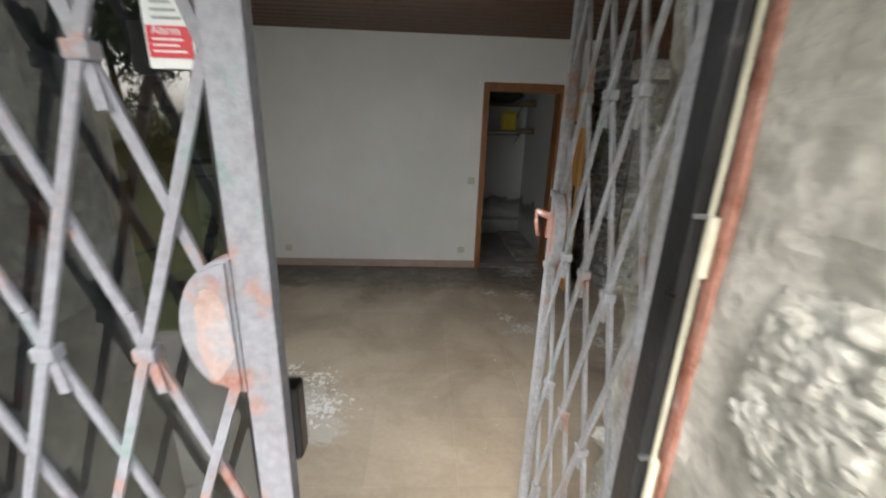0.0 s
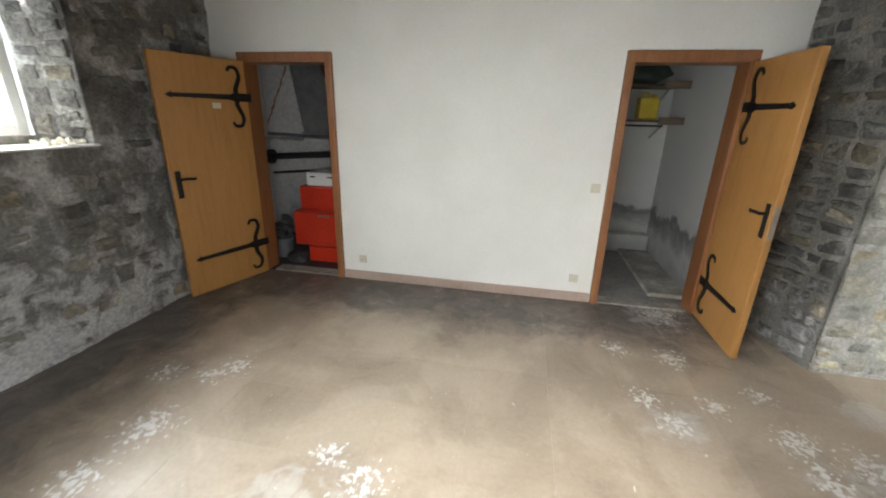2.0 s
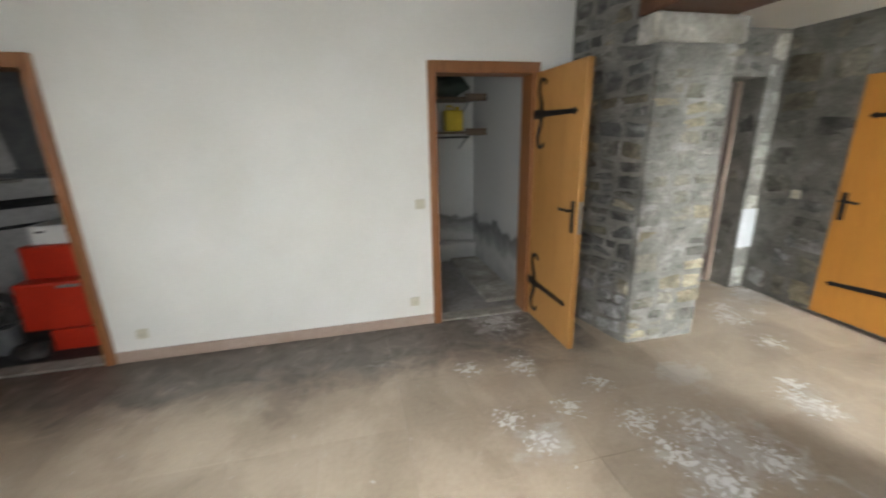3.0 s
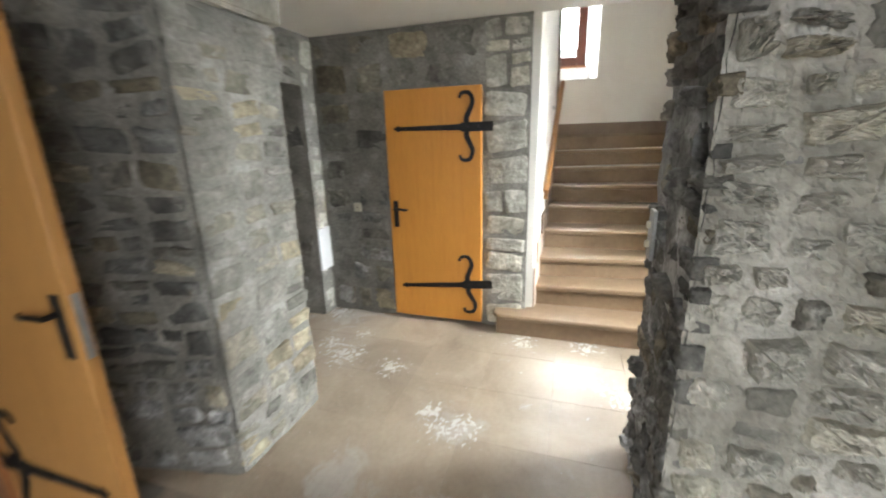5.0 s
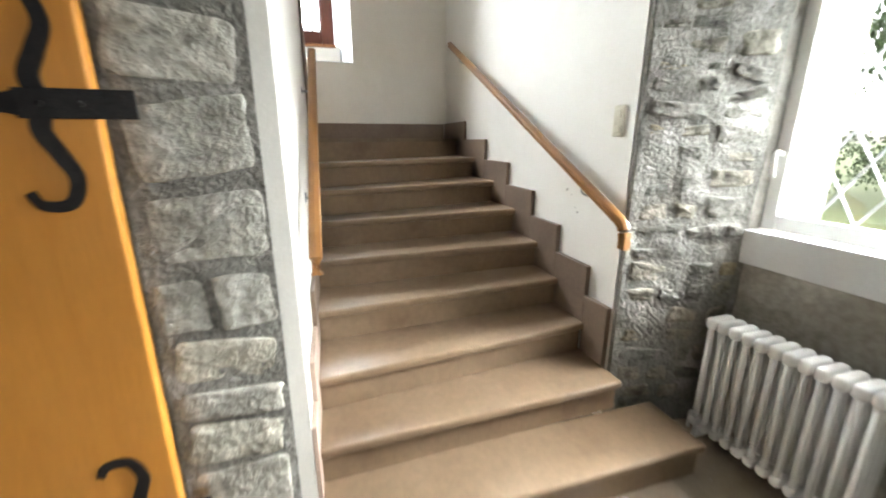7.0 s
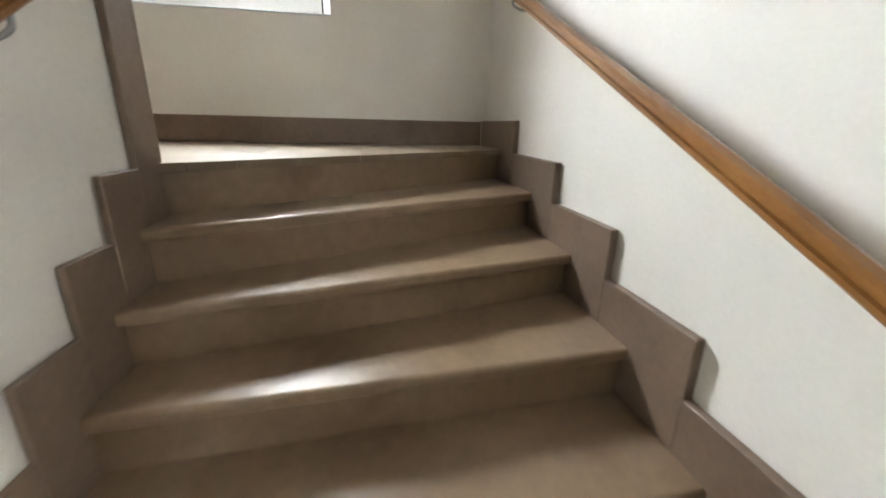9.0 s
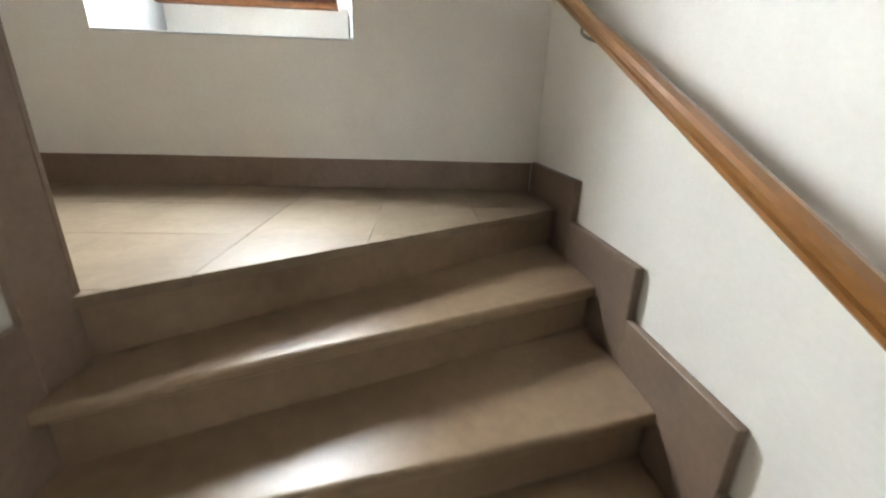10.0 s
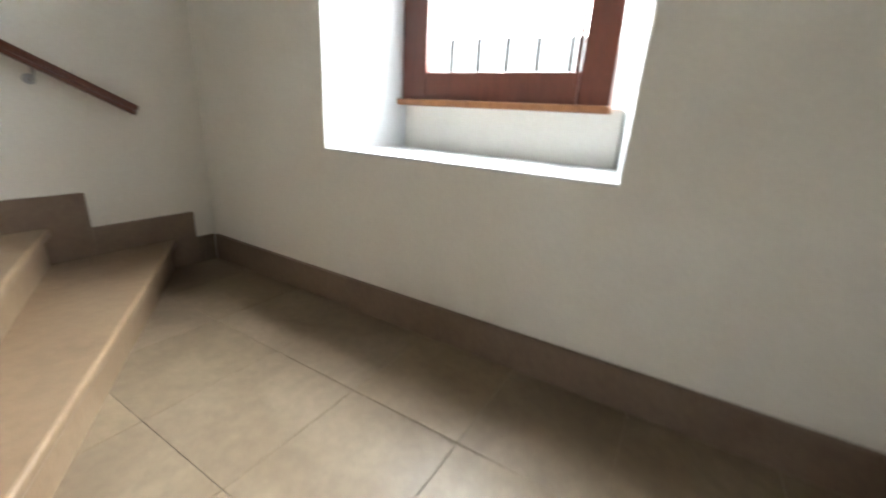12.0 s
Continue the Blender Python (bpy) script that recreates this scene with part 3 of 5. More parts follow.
def pitted_patch(a, b, z0, z1):
    """A ragged area of bare, deeply pitted stone where the render has fallen off."""
    bm = rough_face(bmesh.new(), a, b, z0, z1, 0.007, 0.004)
    mid = Vector(((a[0] + b[0]) / 2, (a[1] + b[1]) / 2, (z0 + z1) / 2))
    half = abs(b[1] - a[1]) / 2
    for v in bm.verts:
        q = v.co * 48
        d = max(abs(v.co.y - mid.y) / half, abs(v.co.z - mid.z) / ((z1 - z0) / 2))
        d += 0.35 * noise.noise(v.co * 17)
        pit = abs(noise.noise(q)) + 0.5 * abs(noise.noise(q * 2.1))
        v.co.x -= 0.030 * min(1.0, max(0.0, (1.0 - d) * 5)) - 0.022 * max(0.0, 0.30 - pit) / 0.30
    bmesh.ops.delete(bm, geom=[v for v in bm.verts if max(abs(v.co.y - mid.y) / half, abs(v.co.z - mid.z) / ((z1 - z0) / 2)) + 0.35 * noise.noise(v.co * 17) > 1.0], context="VERTS")
    return bm


part("bare_stone_patch", pitted_patch((0.840, 0.74), (0.834, 0.94), 1.17, 1.46), "stone_light", wall_south, "bare pitted pale stone", smooth=True)

bm = bmesh.new()
box(bm, 4.15, 4.35, 4.19, 5.3, -0.2, 2.36)
box(bm, 4.15, 4.35, 3.10, 4.19, 1.90, 2.36)
box(bm, 4.15, 4.35, 3.10, 3.40, -0.2, 1.90)
box(bm, 4.16, 4.35, 3.40, 4.19, -0.2, 1.90)
rough_face(bm, (4.15, 3.07), (4.15, 3.42), 0, 2.35, 0.06, 0.008)
rough_face(bm, (4.15, 4.19), (4.15, 4.85), 0, 2.35, 0.06, 0.012)
rough_face(bm, (4.15, 3.42), (4.15, 4.19), 1.91, 2.35, 0.06, 0.01)
wall_hall_east = structure("wall_hall_east", bm, "mortar", "grey stone hall wall round the orange door")

bm = bmesh.new()
box(bm, 2.86, 3.05, 4.86, 5.3, -0.2, 2.36)
box(bm, 3.97, 4.15, 4.86, 5.3, -0.2, 2.36)
box(bm, 3.05, 3.97, 4.86, 5.3, 1.97, 2.36)
rough_face(bm, (4.15, 4.86), (3.97, 4.86), 0, 2.35, 0.05, 0.01)
rough_face(bm, (3.97, 4.86), (2.86, 4.86), 1.98, 2.35, 0.06, 0.012)
rough_face(bm, (3.97, 4.86), (3.97, 5.1), 0, 1.97, 0.05, 0.008)
wall_hall_north = structure("wall_hall_north", bm, "mortar", "grey stone hall wall with a recessed dark doorway")

bm = bmesh.new()
prism([(4.43, 1.495), (4.30, 0.88), (5.2, 0.88), (5.2, 1.29), (4.455, 1.29), (4.455, 1.495)], -0.2, 2.36, bm=bm)
rough_face(bm, (4.30, 0.88), (4.43, 1.50), 0, 2.35, 0.05, 0.014)
wall_hall_stub = structure("wall_hall_stub", bm, "mortar", "pale rubble stone wall end beside the stairs")

wall_stair_south = structure("wall_stair_south", box(box(bmesh.new(), 4.46, 7.9, 1.30, 1.50, -0.2, TOP), 4.2, 4.46, 1.30, 1.50, 2.36, TOP), "plaster_stair", "off-white plastered stairwell wall")
wall_spine = structure("wall_spine", prism([(4.19, 3.018), (5.99, 2.970), (5.99, 3.10), (4.19, 3.09)], -0.2, TOP), "plaster_stair", "off-white plastered wall between the two stair flights")
wall_stair_north = structure("wall_stair_north", bx(4.35, 7.9, 4.76, 5.0, -0.2, TOP), "plaster_stair", "off-white plastered stairwell wall with handrail")
wall_stair_west = structure("wall_stair_west", box(bmesh.new(), 4.05, 4.19, 0.88, 4.76, 2.50, TOP), "plaster_stair", "off-white plastered wall above the hall")
bm = bmesh.new()
for y0, y1, z0, z1 in ((0.9, 2.507, -0.3, TOP), (3.776, 5.0, -0.3, TOP), (2.507, 3.776, -0.3, 2.295), (2.507, 3.776, 3.75, TOP)):
    box(bm, 7.41, 7.95, y0, y1, z0, z1)
wall_stair_east = structure("wall_stair_east", bm, "plaster_stair", "off-white plastered landing wall with a deep window niche")
structure("window_niche_side", prism([(7.412, 3.774), (7.93, 3.66), (7.93, 3.774)], 2.297, 3.75), "reveal", "white splayed window reveal", "reveal")
structure("window_niche_side", prism([(7.412, 2.509), (7.93, 2.60), (7.93, 2.509)], 2.297, 3.75), "reveal", "white splayed window reveal", "reveal")
structure("window_niche_sill", bx(7.405, 7.93, 2.512, 3.772, 2.296, 2.306, bevel=0.003), "reveal", "white window niche sill", "sill")
structure("window_niche_back", bx(7.87, 7.93, 2.60, 3.66, 2.306, 2.535), "plaster_stair", "plastered wall under the window", "wall")

ceil_room = bmesh.new()
box(ceil_room, -3.1, 2.30, 0.9, 5.08, 2.53, 2.62)
for i in range(28):
    box(ceil_room, -2.6, 2.28, 1.1 + i * 0.138, 1.1 + i * 0.138 + 0.132, 2.495, 2.53, bevel=0.006, seg=1)
structure("ceiling_room", ceil_room, "ceiling_wood", "dark brown boarded wooden ceiling", "ceiling")
structure("ceiling_hall", box(box(bmesh.new(), 2.80, 4.19, 0.88, 4.9, 2.35, 2.50), 4.19, 4.46, 0.88, 1.50, 2.36, 2.50), "plaster", "white plastered hall ceiling", "ceiling")
structure("ceiling_stairwell", bx(4.05, 7.95, 1.3, 5.0, TOP, TOP + 0.1), "plaster", "white plastered stairwell ceiling", "ceiling")
structure("lintel_beam", bx(2.20, 2.80, 2.30, 4.32, 2.235, 2.49, bevel=0.012), "ceiling_wood", "brown wooden beam over the passage", "beam")
bm = bx(2.20, 2.90, 4.145, 4.32, 2.07, 2.232, bevel=0.02)
bmesh.ops.subdivide_edges(bm, edges=bm.edges, cuts=2)
for v in bm.verts:
    v.co += noise.noise_vector(v.co * 9) * 0.008
structure("pier_capping", bm, "cement", "rough cement capping on the stone pier", "capping")

# boiler room and store room behind the white wall
bm = bmesh.new()
box(bm, -3.2, -3.0, 5.08, 6.45, 0, 2.5)
box(bm, -3.2, -0.6, 6.25, 6.45, 0, 2.5)
box(bm, -0.8, -0.6, 5.08, 6.45, 0, 2.5)
wall_boiler_room = structure("wall_boiler_room", bm, "plaster_dirty", "grimy white boiler room wall")
structure("floor_boiler_room", bx(-3.2, -0.6, 4.93, 6.4, -0.3, -0.012), "dark", "dark dirty boiler room floor", "floor")
structure("ceiling_boiler_room", bx(-3.2, -0.6, 5.08, 6.45, 2.5, 2.6), "plaster_dirty", "grimy boiler room ceiling", "ceiling")


def store_mat():
    """White store room plaster with a ragged dark damp band low down."""
    m = bpy.data.materials.new("store_room_plaster")
    m.use_nodes = True
    t = m.node_tree
    b = t.nodes["Principled BSDF"]
    vec = coords(t)
    sep = t.nodes.new("ShaderNodeSeparateXYZ")
    t.links.new(vec, sep.inputs[0])
    wav = noise_tex(t, vec, 2.4, 6, 0.65, 0.6)
    lvl = math_node(t, "ADD", sep.outputs[2], math_node(t, "MULTIPLY", wav, 0.55))
    col = ramp(t, lvl, [(0.30, (0.36, 0.36, 0.35)), (0.52, (0.50, 0.50, 0.48)), (0.66, (0.30, 0.30, 0.29)), (0.78, (0.19, 0.19, 0.185)), (0.84, (0.56, 0.56, 0.55)), (1.0, (0.62, 0.62, 0.60))])
    t.links.new(col, b.inputs["Base Color"])
    b.inputs["Roughness"].default_value = 0.85
    bn = nd(t, "ShaderNodeBump", Strength=0.3, Distance=0.01)
    t.links.new(noise_tex(t, vec, 18, 5, 0.6), bn.inputs["Height"])
    t.links.new(bn.outputs[0], b.inputs["Normal"])
    return m


M["store"] = store_mat()
bm = bmesh.new()
box(bm, 0.2, 2.1, 6.75, 6.95, 0, 2.5)
box(bm, 1.88, 2.1, 5.08, 6.75, 0, 2.5)
box(bm, 0.2, 0.4, 5.08, 6.75, 0, 2.5)
structure("wall_store_room", bm, "store", "white store room wall with dark damp stains")
structure("floor_store_room", bx(0.2, 2.1, 4.93, 6.9, -0.3, -0.012), "paving", "dull grey store room floor", "floor")
structure("ceiling_store_room", bx(0.2, 2.1, 5.08, 6.95, 2.5, 2.6), "plaster_dirty", "dull store room ceiling", "ceiling")
structure("store_room_kerb", bx(1.52, 1.875, 5.2, 6.74, -0.012, 0.03, bevel=0.012), "cement", "pale raised cement strip on the store room floor", "kerb")
structure("store_room_plinth", bx(0.42, 1.86, 6.55, 6.74, -0.012, 0.22, bevel=0.02), "store", "white damp plinth along the store room wall", "plinth")
structure("threshold", bx(-2.2, -1.46, 4.93, 5.07, -0.012, 0.006, bevel=0.003), "cement", "pale cement door threshold", "threshold")
structure("threshold", bx(1.02, 1.76, 4.93, 5.07, -0.012, 0.006, bevel=0.003), "cement", "pale cement door threshold", "threshold")
structure("skirting_room", bx(-1.405, 0.945, 4.902, 4.92, 0.0, 0.085, bevel=0.004), "skirting_pink", "pinkish stone skirting with white salt marks", "skirting")

# ---- doorways ----


def door_casing(name, x0, x1, z):
    """A wooden casing round a doorway in the white wall."""
    th = tagged(new(name), "red-brown stained wooden door casing in white wall", "door frame", kind="structure")
    w = 0.062
    part("post", bx(x0, x0 + w, 4.885, 5.085, 0, z - w, bevel=0.005), "frame_wood", th)
    part("post", bx(x1 - w, x1, 4.885, 5.085, 0, z - w, bevel=0.005), "frame_wood", th)
    part("head", bx(x0, x1, 4.885, 5.085, z - w - 0.02, z, bevel=0.005), "frame_wood", th)
    return th


door_casing("door_1", -2.31, -1.41, 2.06)
door_casing("door_2", 0.95, 1.83, 2.06)


def scroll(bm, x, z, y, up):
    """An S-shaped iron scroll rising or falling from the strap, its hook towards the middle of the door."""
    pts = [(x, y, z), (x + 0.012, y, z + up * 0.05), (x - 0.012, y, z + up * 0.105), (x - 0.035, y, z + up * 0.165), (x - 0.012, y, z + up * 0.225), (x + 0.045, y, z + up * 0.228), (x + 0.066, y, z + up * 0.195)]
    line = smooth_line(pts, 6)
    sweep(line, [(-0.018, -0.004), (0.018, -0.004), (0.018, 0.004), (-0.018, 0.004)], bm, up=Vector((0, 1, 0)), taper=[1.15 - 0.6 * abs(i / (len(line) - 1) - 0.12) for i in range(len(line))])


def strap_hinge(leaf, z, length, out, reach=0.03, tilt=0.0):
    """A long strap with an arrow tip, a knuckle plate past the door's edge and two scrolls; x runs from the hinge edge along the door."""
    y = out
    h = part("strap_hinge", bx(-reach, 0.15, y - 0.005, y + 0.005, z - 0.034, z + 0.034, bevel=0.002), "iron", leaf, "black wrought iron strap hinge with scrolls")
    line = [(0.14, y, z), (0.17, y, z), (length - 0.05, y, z), (length - 0.04, y, z), (length, y, z)]
    part("strap", sweep(line, [(-0.004, -0.02), (0.004, -0.02), (0.004, 0.02), (-0.004, 0.02)], up=Vector((0, 0, 1)), taper=[1.5, 1.1, 0.75, 1.15, 0.2]), "iron", h)
    for sgn in (1, -1):
        bm = bmesh.new()
        scroll(bm, 0.10, z + sgn * 0.01, y, sgn)
        part("scroll", bm, "iron", h)
    bm = bmesh.new()
    for x in (0.02, 0.10, length * 0.5, length * 0.85):
        bmesh.ops.create_uvsphere(bm, u_segments=8, v_segments=5, radius=0.007, matrix=Matrix.Translation((x, y + math.copysign(0.005, out), z)))
    part("rivets", bm, "iron", h)
    h.matrix_local = Matrix.Translation((0, 0, z)) @ pose(0, 0, 0, 0, tilt, 0) @ Matrix.Translation((0, 0, -z))
    return h


def lever(leaf, x, z, out, way):
    """A black escutcheon with a lever handle; way: the direction in which it points."""
    s = math.copysign(1, out)
    p = part("lock_plate", bx(x - 0.022, x + 0.022, out, out + s * 0.006, z - 0.12, z + 0.10, bevel=0.002), "iron", leaf, "black iron lock plate")
    bm = bmesh.new()
    cyl(bm, (x, out, z + 0.035), (x, out + s * 0.05, z + 0.035), 0.010, 10)
    sweep(smooth_line([(x, out + s * 0.045, z + 0.035), (x + way * 0.05, out + s * 0.05, z + 0.037), (x + way * 0.10, out + s * 0.046, z + 0.030), (x + way * 0.118, out + s * 0.04, z + 0.036)], 4), ring(0.008, 0.010, 8), bm)
    part("lever_handle", bm, "iron", p)
    part("keyhole_cover", bx(x - 0.008, x + 0.008, out + s * 0.006, out + s * 0.010, z - 0.075, z - 0.04, bevel=0.002), "iron", p)


def door_leaf(name, label, place, turn, width, height, material, out, boards=1, both=False, h_z=(0.33, 1.68), reach=0.03, lever_z=1.0, tilt=0.0):
    th = thing(name, label, "door", place, turn)
    t = 0.022
    panel = part("panel", bx(0, width, -t, t, 0.008, height, bevel=0.006), material, th)
    for hz in h_z:
        strap_hinge(th, hz, width - 0.075, out * (t + 0.004), reach, tilt if hz < 1 else 0.0)
    lever(th, width - 0.055, lever_z, out * t, -1)
    if both:
        lever(th, width - 0.055, lever_z, -out * t, -1)
    part("edge_strip", bx(width, width + 0.004, -0.012, 0.012, lever_z - 0.12, lever_z + 0.1), "metal", th)
    return th


door_leaf("room_door", "golden oak door standing open with black strap hinges", (-2.245, 4.865, 0), -109, 0.765, 1.985, "oak", 1, both=True)
door_leaf("room_door", "golden oak door standing open beside the stone wall", (1.818, 4.885, 0), -90, 0.685, 1.985, "oak", -1, both=True)
door_leaf("cellar_door", "closed orange varnished door with black scroll hinges", (4.105, 3.42, 0.03), 90, 0.775, 1.875, "orange", 1, h_z=(0.345, 1.585), reach=0.09, lever_z=0.92, tilt=5.0)
door_n = tagged(part("hall_door", bx(3.06, 3.93, 5.09, 5.13, 0.01, 1.95, bevel=0.004), "door_brown"), "closed dark brown door in a stone recess", "door")
part("door_post", bx(3.93, 3.955, 5.06, 5.13, 0.0, 1.96, bevel=0.006), "skirting_pink", door_n, "brown wooden door post")

# ---- stairs ----
NOSE = {2: ((4.255, 3.005), (4.305, 1.535)), 3: ((4.488, 2.998), (4.635, 1.535)), 4: ((4.83, 2.988), (4.93, 1.535)), 5: ((5.165, 2.978), (5.20, 1.535)), 6: ((5.450, 2.968), (5.55, 1.535)),
        7: ((5.635, 2.962), (5.962, 1.535)), 8: ((5.812, 2.957), (6.41, 1.535)), 9: ((5.975, 2.953), (6.915, 1.535))}


def spine_y(x):
    """The stair side of the dividing wall, which runs slightly askew."""
    return 3.018 - 0.030 * (x - 4.19)


stairs = thing("staircase", "worn beige stone stairs winding left with projecting treads", "stairs", kind="structure")


def stair_step(parent, front, back, z, rise, over=0.028, thick=0.042):
    """A riser block and its tread slab between two nose lines, each (left, right) in plan."""
    (l0, r0), (l1, r1) = [[Vector(p) for p in q] for q in (front, back)]
    fwd = Vector((-(r0 - l0).y, (r0 - l0).x)).normalized()
    if fwd.dot((l1 + r1) / 2 - (l0 + r0) / 2) < 0:
        fwd = -fwd
    side = (r0 - l0).normalized() * 0.016
    s = part("step", prism([l0 + fwd * over, r0 + fwd * over, r1 + fwd * over, l1 + fwd * over], z - rise, z - thick), "limestone", parent)
    part("tread", prism([l0 - side, r0 + side, r1 + side + fwd * (over + 0.03), l1 - side + fwd * (over + 0.03)], z - thick + 0.0005, z, bevel=0.012, seg=3), "limestone", s)
    return s


bottom = part("step", bx(4.005, 4.33, 1.32, 3.28, 0, H - 0.04), "limestone", stairs)
part("tread", prism([(3.98, 1.30), (4.33, 1.30), (4.33, 3.055), (4.135, 3.055), (4.135, 3.31), (4.03, 3.31), (3.98, 3.265)], H - 0.04, H, bevel=0.013, seg=3), "limestone", bottom)
for k in range(2, 9):
    stair_step(stairs, NOSE[k], NOSE[k + 1], k * H, H)
(l9, r9) = [Vector(p) for p in NOSE[9]]
fw = Vector((-(r9 - l9).y, (r9 - l9).x)).normalized()
part("riser", prism([l9 + fw * 0.028, r9 + fw * 0.028, r9 + fw * 0.1, l9 + fw * 0.1], 8 * H, LAND - 0.031), "limestone", stairs)

NEWEL = (6.0, 3.01)
UP = {1: (7.17, 4.74), 2: (6.66, 4.74), 3: (6.17, 4.74), 4: (5.75, 4.74), 5: (5.45, 4.74)}
for k in range(1, 5):
    base = Vector(NEWEL) - Vector((0.10 * (k - 1), -0.085))
    nxt = Vector(NEWEL) - Vector((0.10 * k, -0.085))
    stair_step(stairs, (base, Vector(UP[k])), (nxt, Vector(UP[k + 1])), LAND + k * H, H)

landing = structure("landing", prism([(6.005, 2.99), (6.955, 1.53), (7.41, 1.53), (7.41, 4.76), (7.2, 4.76), (6.02, 3.08)], LAND - 0.16, LAND - 0.03), "limestone", "landing slab of beige stone", "landing")


def clip(poly, area):
    """The part of a polygon inside a convex area (counter-clockwise)."""
    out = [Vector(p) for p in poly]
    for i in range(len(area)):
        a, b = Vector(area[i]), Vector(area[(i + 1) % len(area)])
        e, src, out = b - a, out, []
        for j in range(len(src)):
            p, q = src[j], src[(j + 1) % len(src)]
            dp, dq = e.cross(p - a), e.cross(q - a)
            if dp >= 0:
                out.append(p)
            if dp * dq < 0:
                out.append(p + (q - p) * (dp / (dp - dq)))
        if not out:
            return []
    return out


AREA = [(5.975, 2.953), (6.915, 1.535), (7.402, 1.535), (7.402, 4.752), (7.105, 4.752), (5.915, 3.10)]
for ci, (x0, x1, off) in enumerate(((5.56, 6.02, 0.0), (6.02, 6.475, 0.0), (6.475, 6.945, 0.0), (6.945, 7.40, 0.0))):
    for j in range(-4, 8):
        y0 = 2.757 + off + 0.415 * j
        g = 0.0007
        poly = clip([(x0 + g, y0 + g), (x1 - g, y0 + g), (x1 - g, y0 + 0.415 - g), (x0 + g, y0 + 0.415 - g)], AREA)
        if len(poly) >= 3:
            area2 = abs(sum(p.cross(q) for p, q in zip(poly, poly[1:] + poly[:1])))
            if area2 > 0.004:
                part("slab", prism(poly, LAND - 0.03, LAND + rng.uniform(-0.0004, 0.0004), bevel=0.001, seg=1), "landing", landing)

# stepped skirtings
sk = thing("skirting_stair_south", "brown stone skirting stepping up along the stairs", "skirting", kind="structure")
edges = [4.462, 4.66, 4.98, 5.325, 5.732, 6.188, 6.725, 7.385]
for i, k in enumerate(range(3, 10)):
    part("skirting_piece", bx(edges[i], edges[i + 1] - 0.001, 1.503, 1.532, k * H - 0.2, k * H + 0.163, bevel=0.002, seg=1), "skirting", sk)
sk = thing("skirting_spine", "brown stone skirting stepping up beside the stairs", "skirting", kind="structure")
edges = [4.19] + [NOSE[k][0][0] - (0.135 if k < 6 else 0.108) for k in range(3, 9)] + [5.865]
for i, k in enumerate(range(2, 9)):
    x0, x1 = edges[i], edges[i + 1] - 0.001
    part("skirting_piece", prism([(x0, spine_y(x0) - 0.020), (x1, spine_y(x1) - 0.020), (x1, spine_y(x1) - 0.001), (x0, spine_y(x0) - 0.001)], k * H - 0.2, k * H + 0.168, bevel=0.002, seg=1), "skirting_pink" if k < 4 else "skirting", sk)
part("corner_strip", bx(5.865, 5.992, 2.948, 2.968, 8 * H, TOP, bevel=0.002, seg=1), "skirting", sk, "tall brown stone strip on the wall end")
part("corner_strip", bx(5.992, 6.008, 2.948, 3.10, LAND, TOP, bevel=0.002, seg=1), "skirting", sk)
structure("skirting_landing", bx(7.388, 7.409, 1.533, 4.738, LAND, LAND + 0.157, bevel=0.003, seg=1), "skirting", "brown stone skirting below the window wall", "skirting")
sk = thing("skirting_stair_north", "brown stone skirting stepping up along the upper flight", "skirting", kind="structure")
for x0, x1, z in ((7.285, 7.387, LAND + 0.157), (6.81, 7.284, LAND + 0.314), (6.33, 6.809, LAND + 0.486), (5.8, 6.329, LAND + 0.658)):
    part("skirting_piece", bx(x0, x1, 4.741, 4.76, z - 0.36, z, bevel=0.002, seg=1), "skirting", sk)

# handrails
RAIL = [(a * 0.9, b * 0.9) for a, b in [(-0.019, -0.026), (0.019, -0.026), (0.024, -0.020), (0.024, -0.010), (0.016, -0.006), (0.016, -0.001), (0.026, 0.004), (0.027, 0.014), (0.020, 0.024), (0.0, 0.029), (-0.020, 0.024), (-0.027, 0.014), (-0.026, 0.004), (-0.016, -0.001), (-0.016, -0.006), (-0.024, -0.010), (-0.024, -0.020)]]


def handrail(label, pts, brackets, wall_y, wood="rail"):
    th = thing("handrail", label, "handrail")
    part("rail", sweep(pts, RAIL), wood, th)
    for x, y, z in brackets:
        b = part("bracket", sweep(smooth_line([(x, wall_y, z - 0.07), (x, (y + wall_y) / 2, z - 0.075), (x, y, z - 0.055), (x, y, z - 0.02)], 4), ring(0.006, 0.006, 8)), "metal", th, "steel rail bracket")
        part("wall_plate", cyl(bmesh.new(), (x, wall_y, z - 0.07), (x, wall_y + math.copysign(0.006, y - wall_y), z - 0.07), 0.022, 14), "metal", b)
    return th


def on_rail(x, a, b):
    s = (x - a[0]) / (b[0] - a[0])
    return tuple(a[i] + (b[i] - a[i]) * s for i in range(3))


ra, rb = (4.42, 1.595, 1.192), (6.983, 1.595, 2.440)
handrail("varnished wooden wall handrail with a curled lower end", smooth_line([(4.335, 1.595, 1.043), (4.335, 1.595, 1.093), (4.355, 1.595, 1.153), ra, (4.52, 1.595, 1.241)], 5)[:-1] + [on_rail(4.52, ra, rb), on_rail(5.8, ra, rb), rb],
         [on_rail(x, ra, rb) for x in (4.68, 6.69)], 1.50)
la, lb = (4.40, 2.95, 1.165), (5.80, 2.908, 2.08)
handrail("varnished wooden handrail on the dividing wall", [(4.345, 2.952, 1.05), (4.355, 2.952, 1.11), on_rail(4.42, la, lb), on_rail(5.1, la, lb), lb], [on_rail(x, la, lb) for x in (4.7, 5.5)], 2.985)
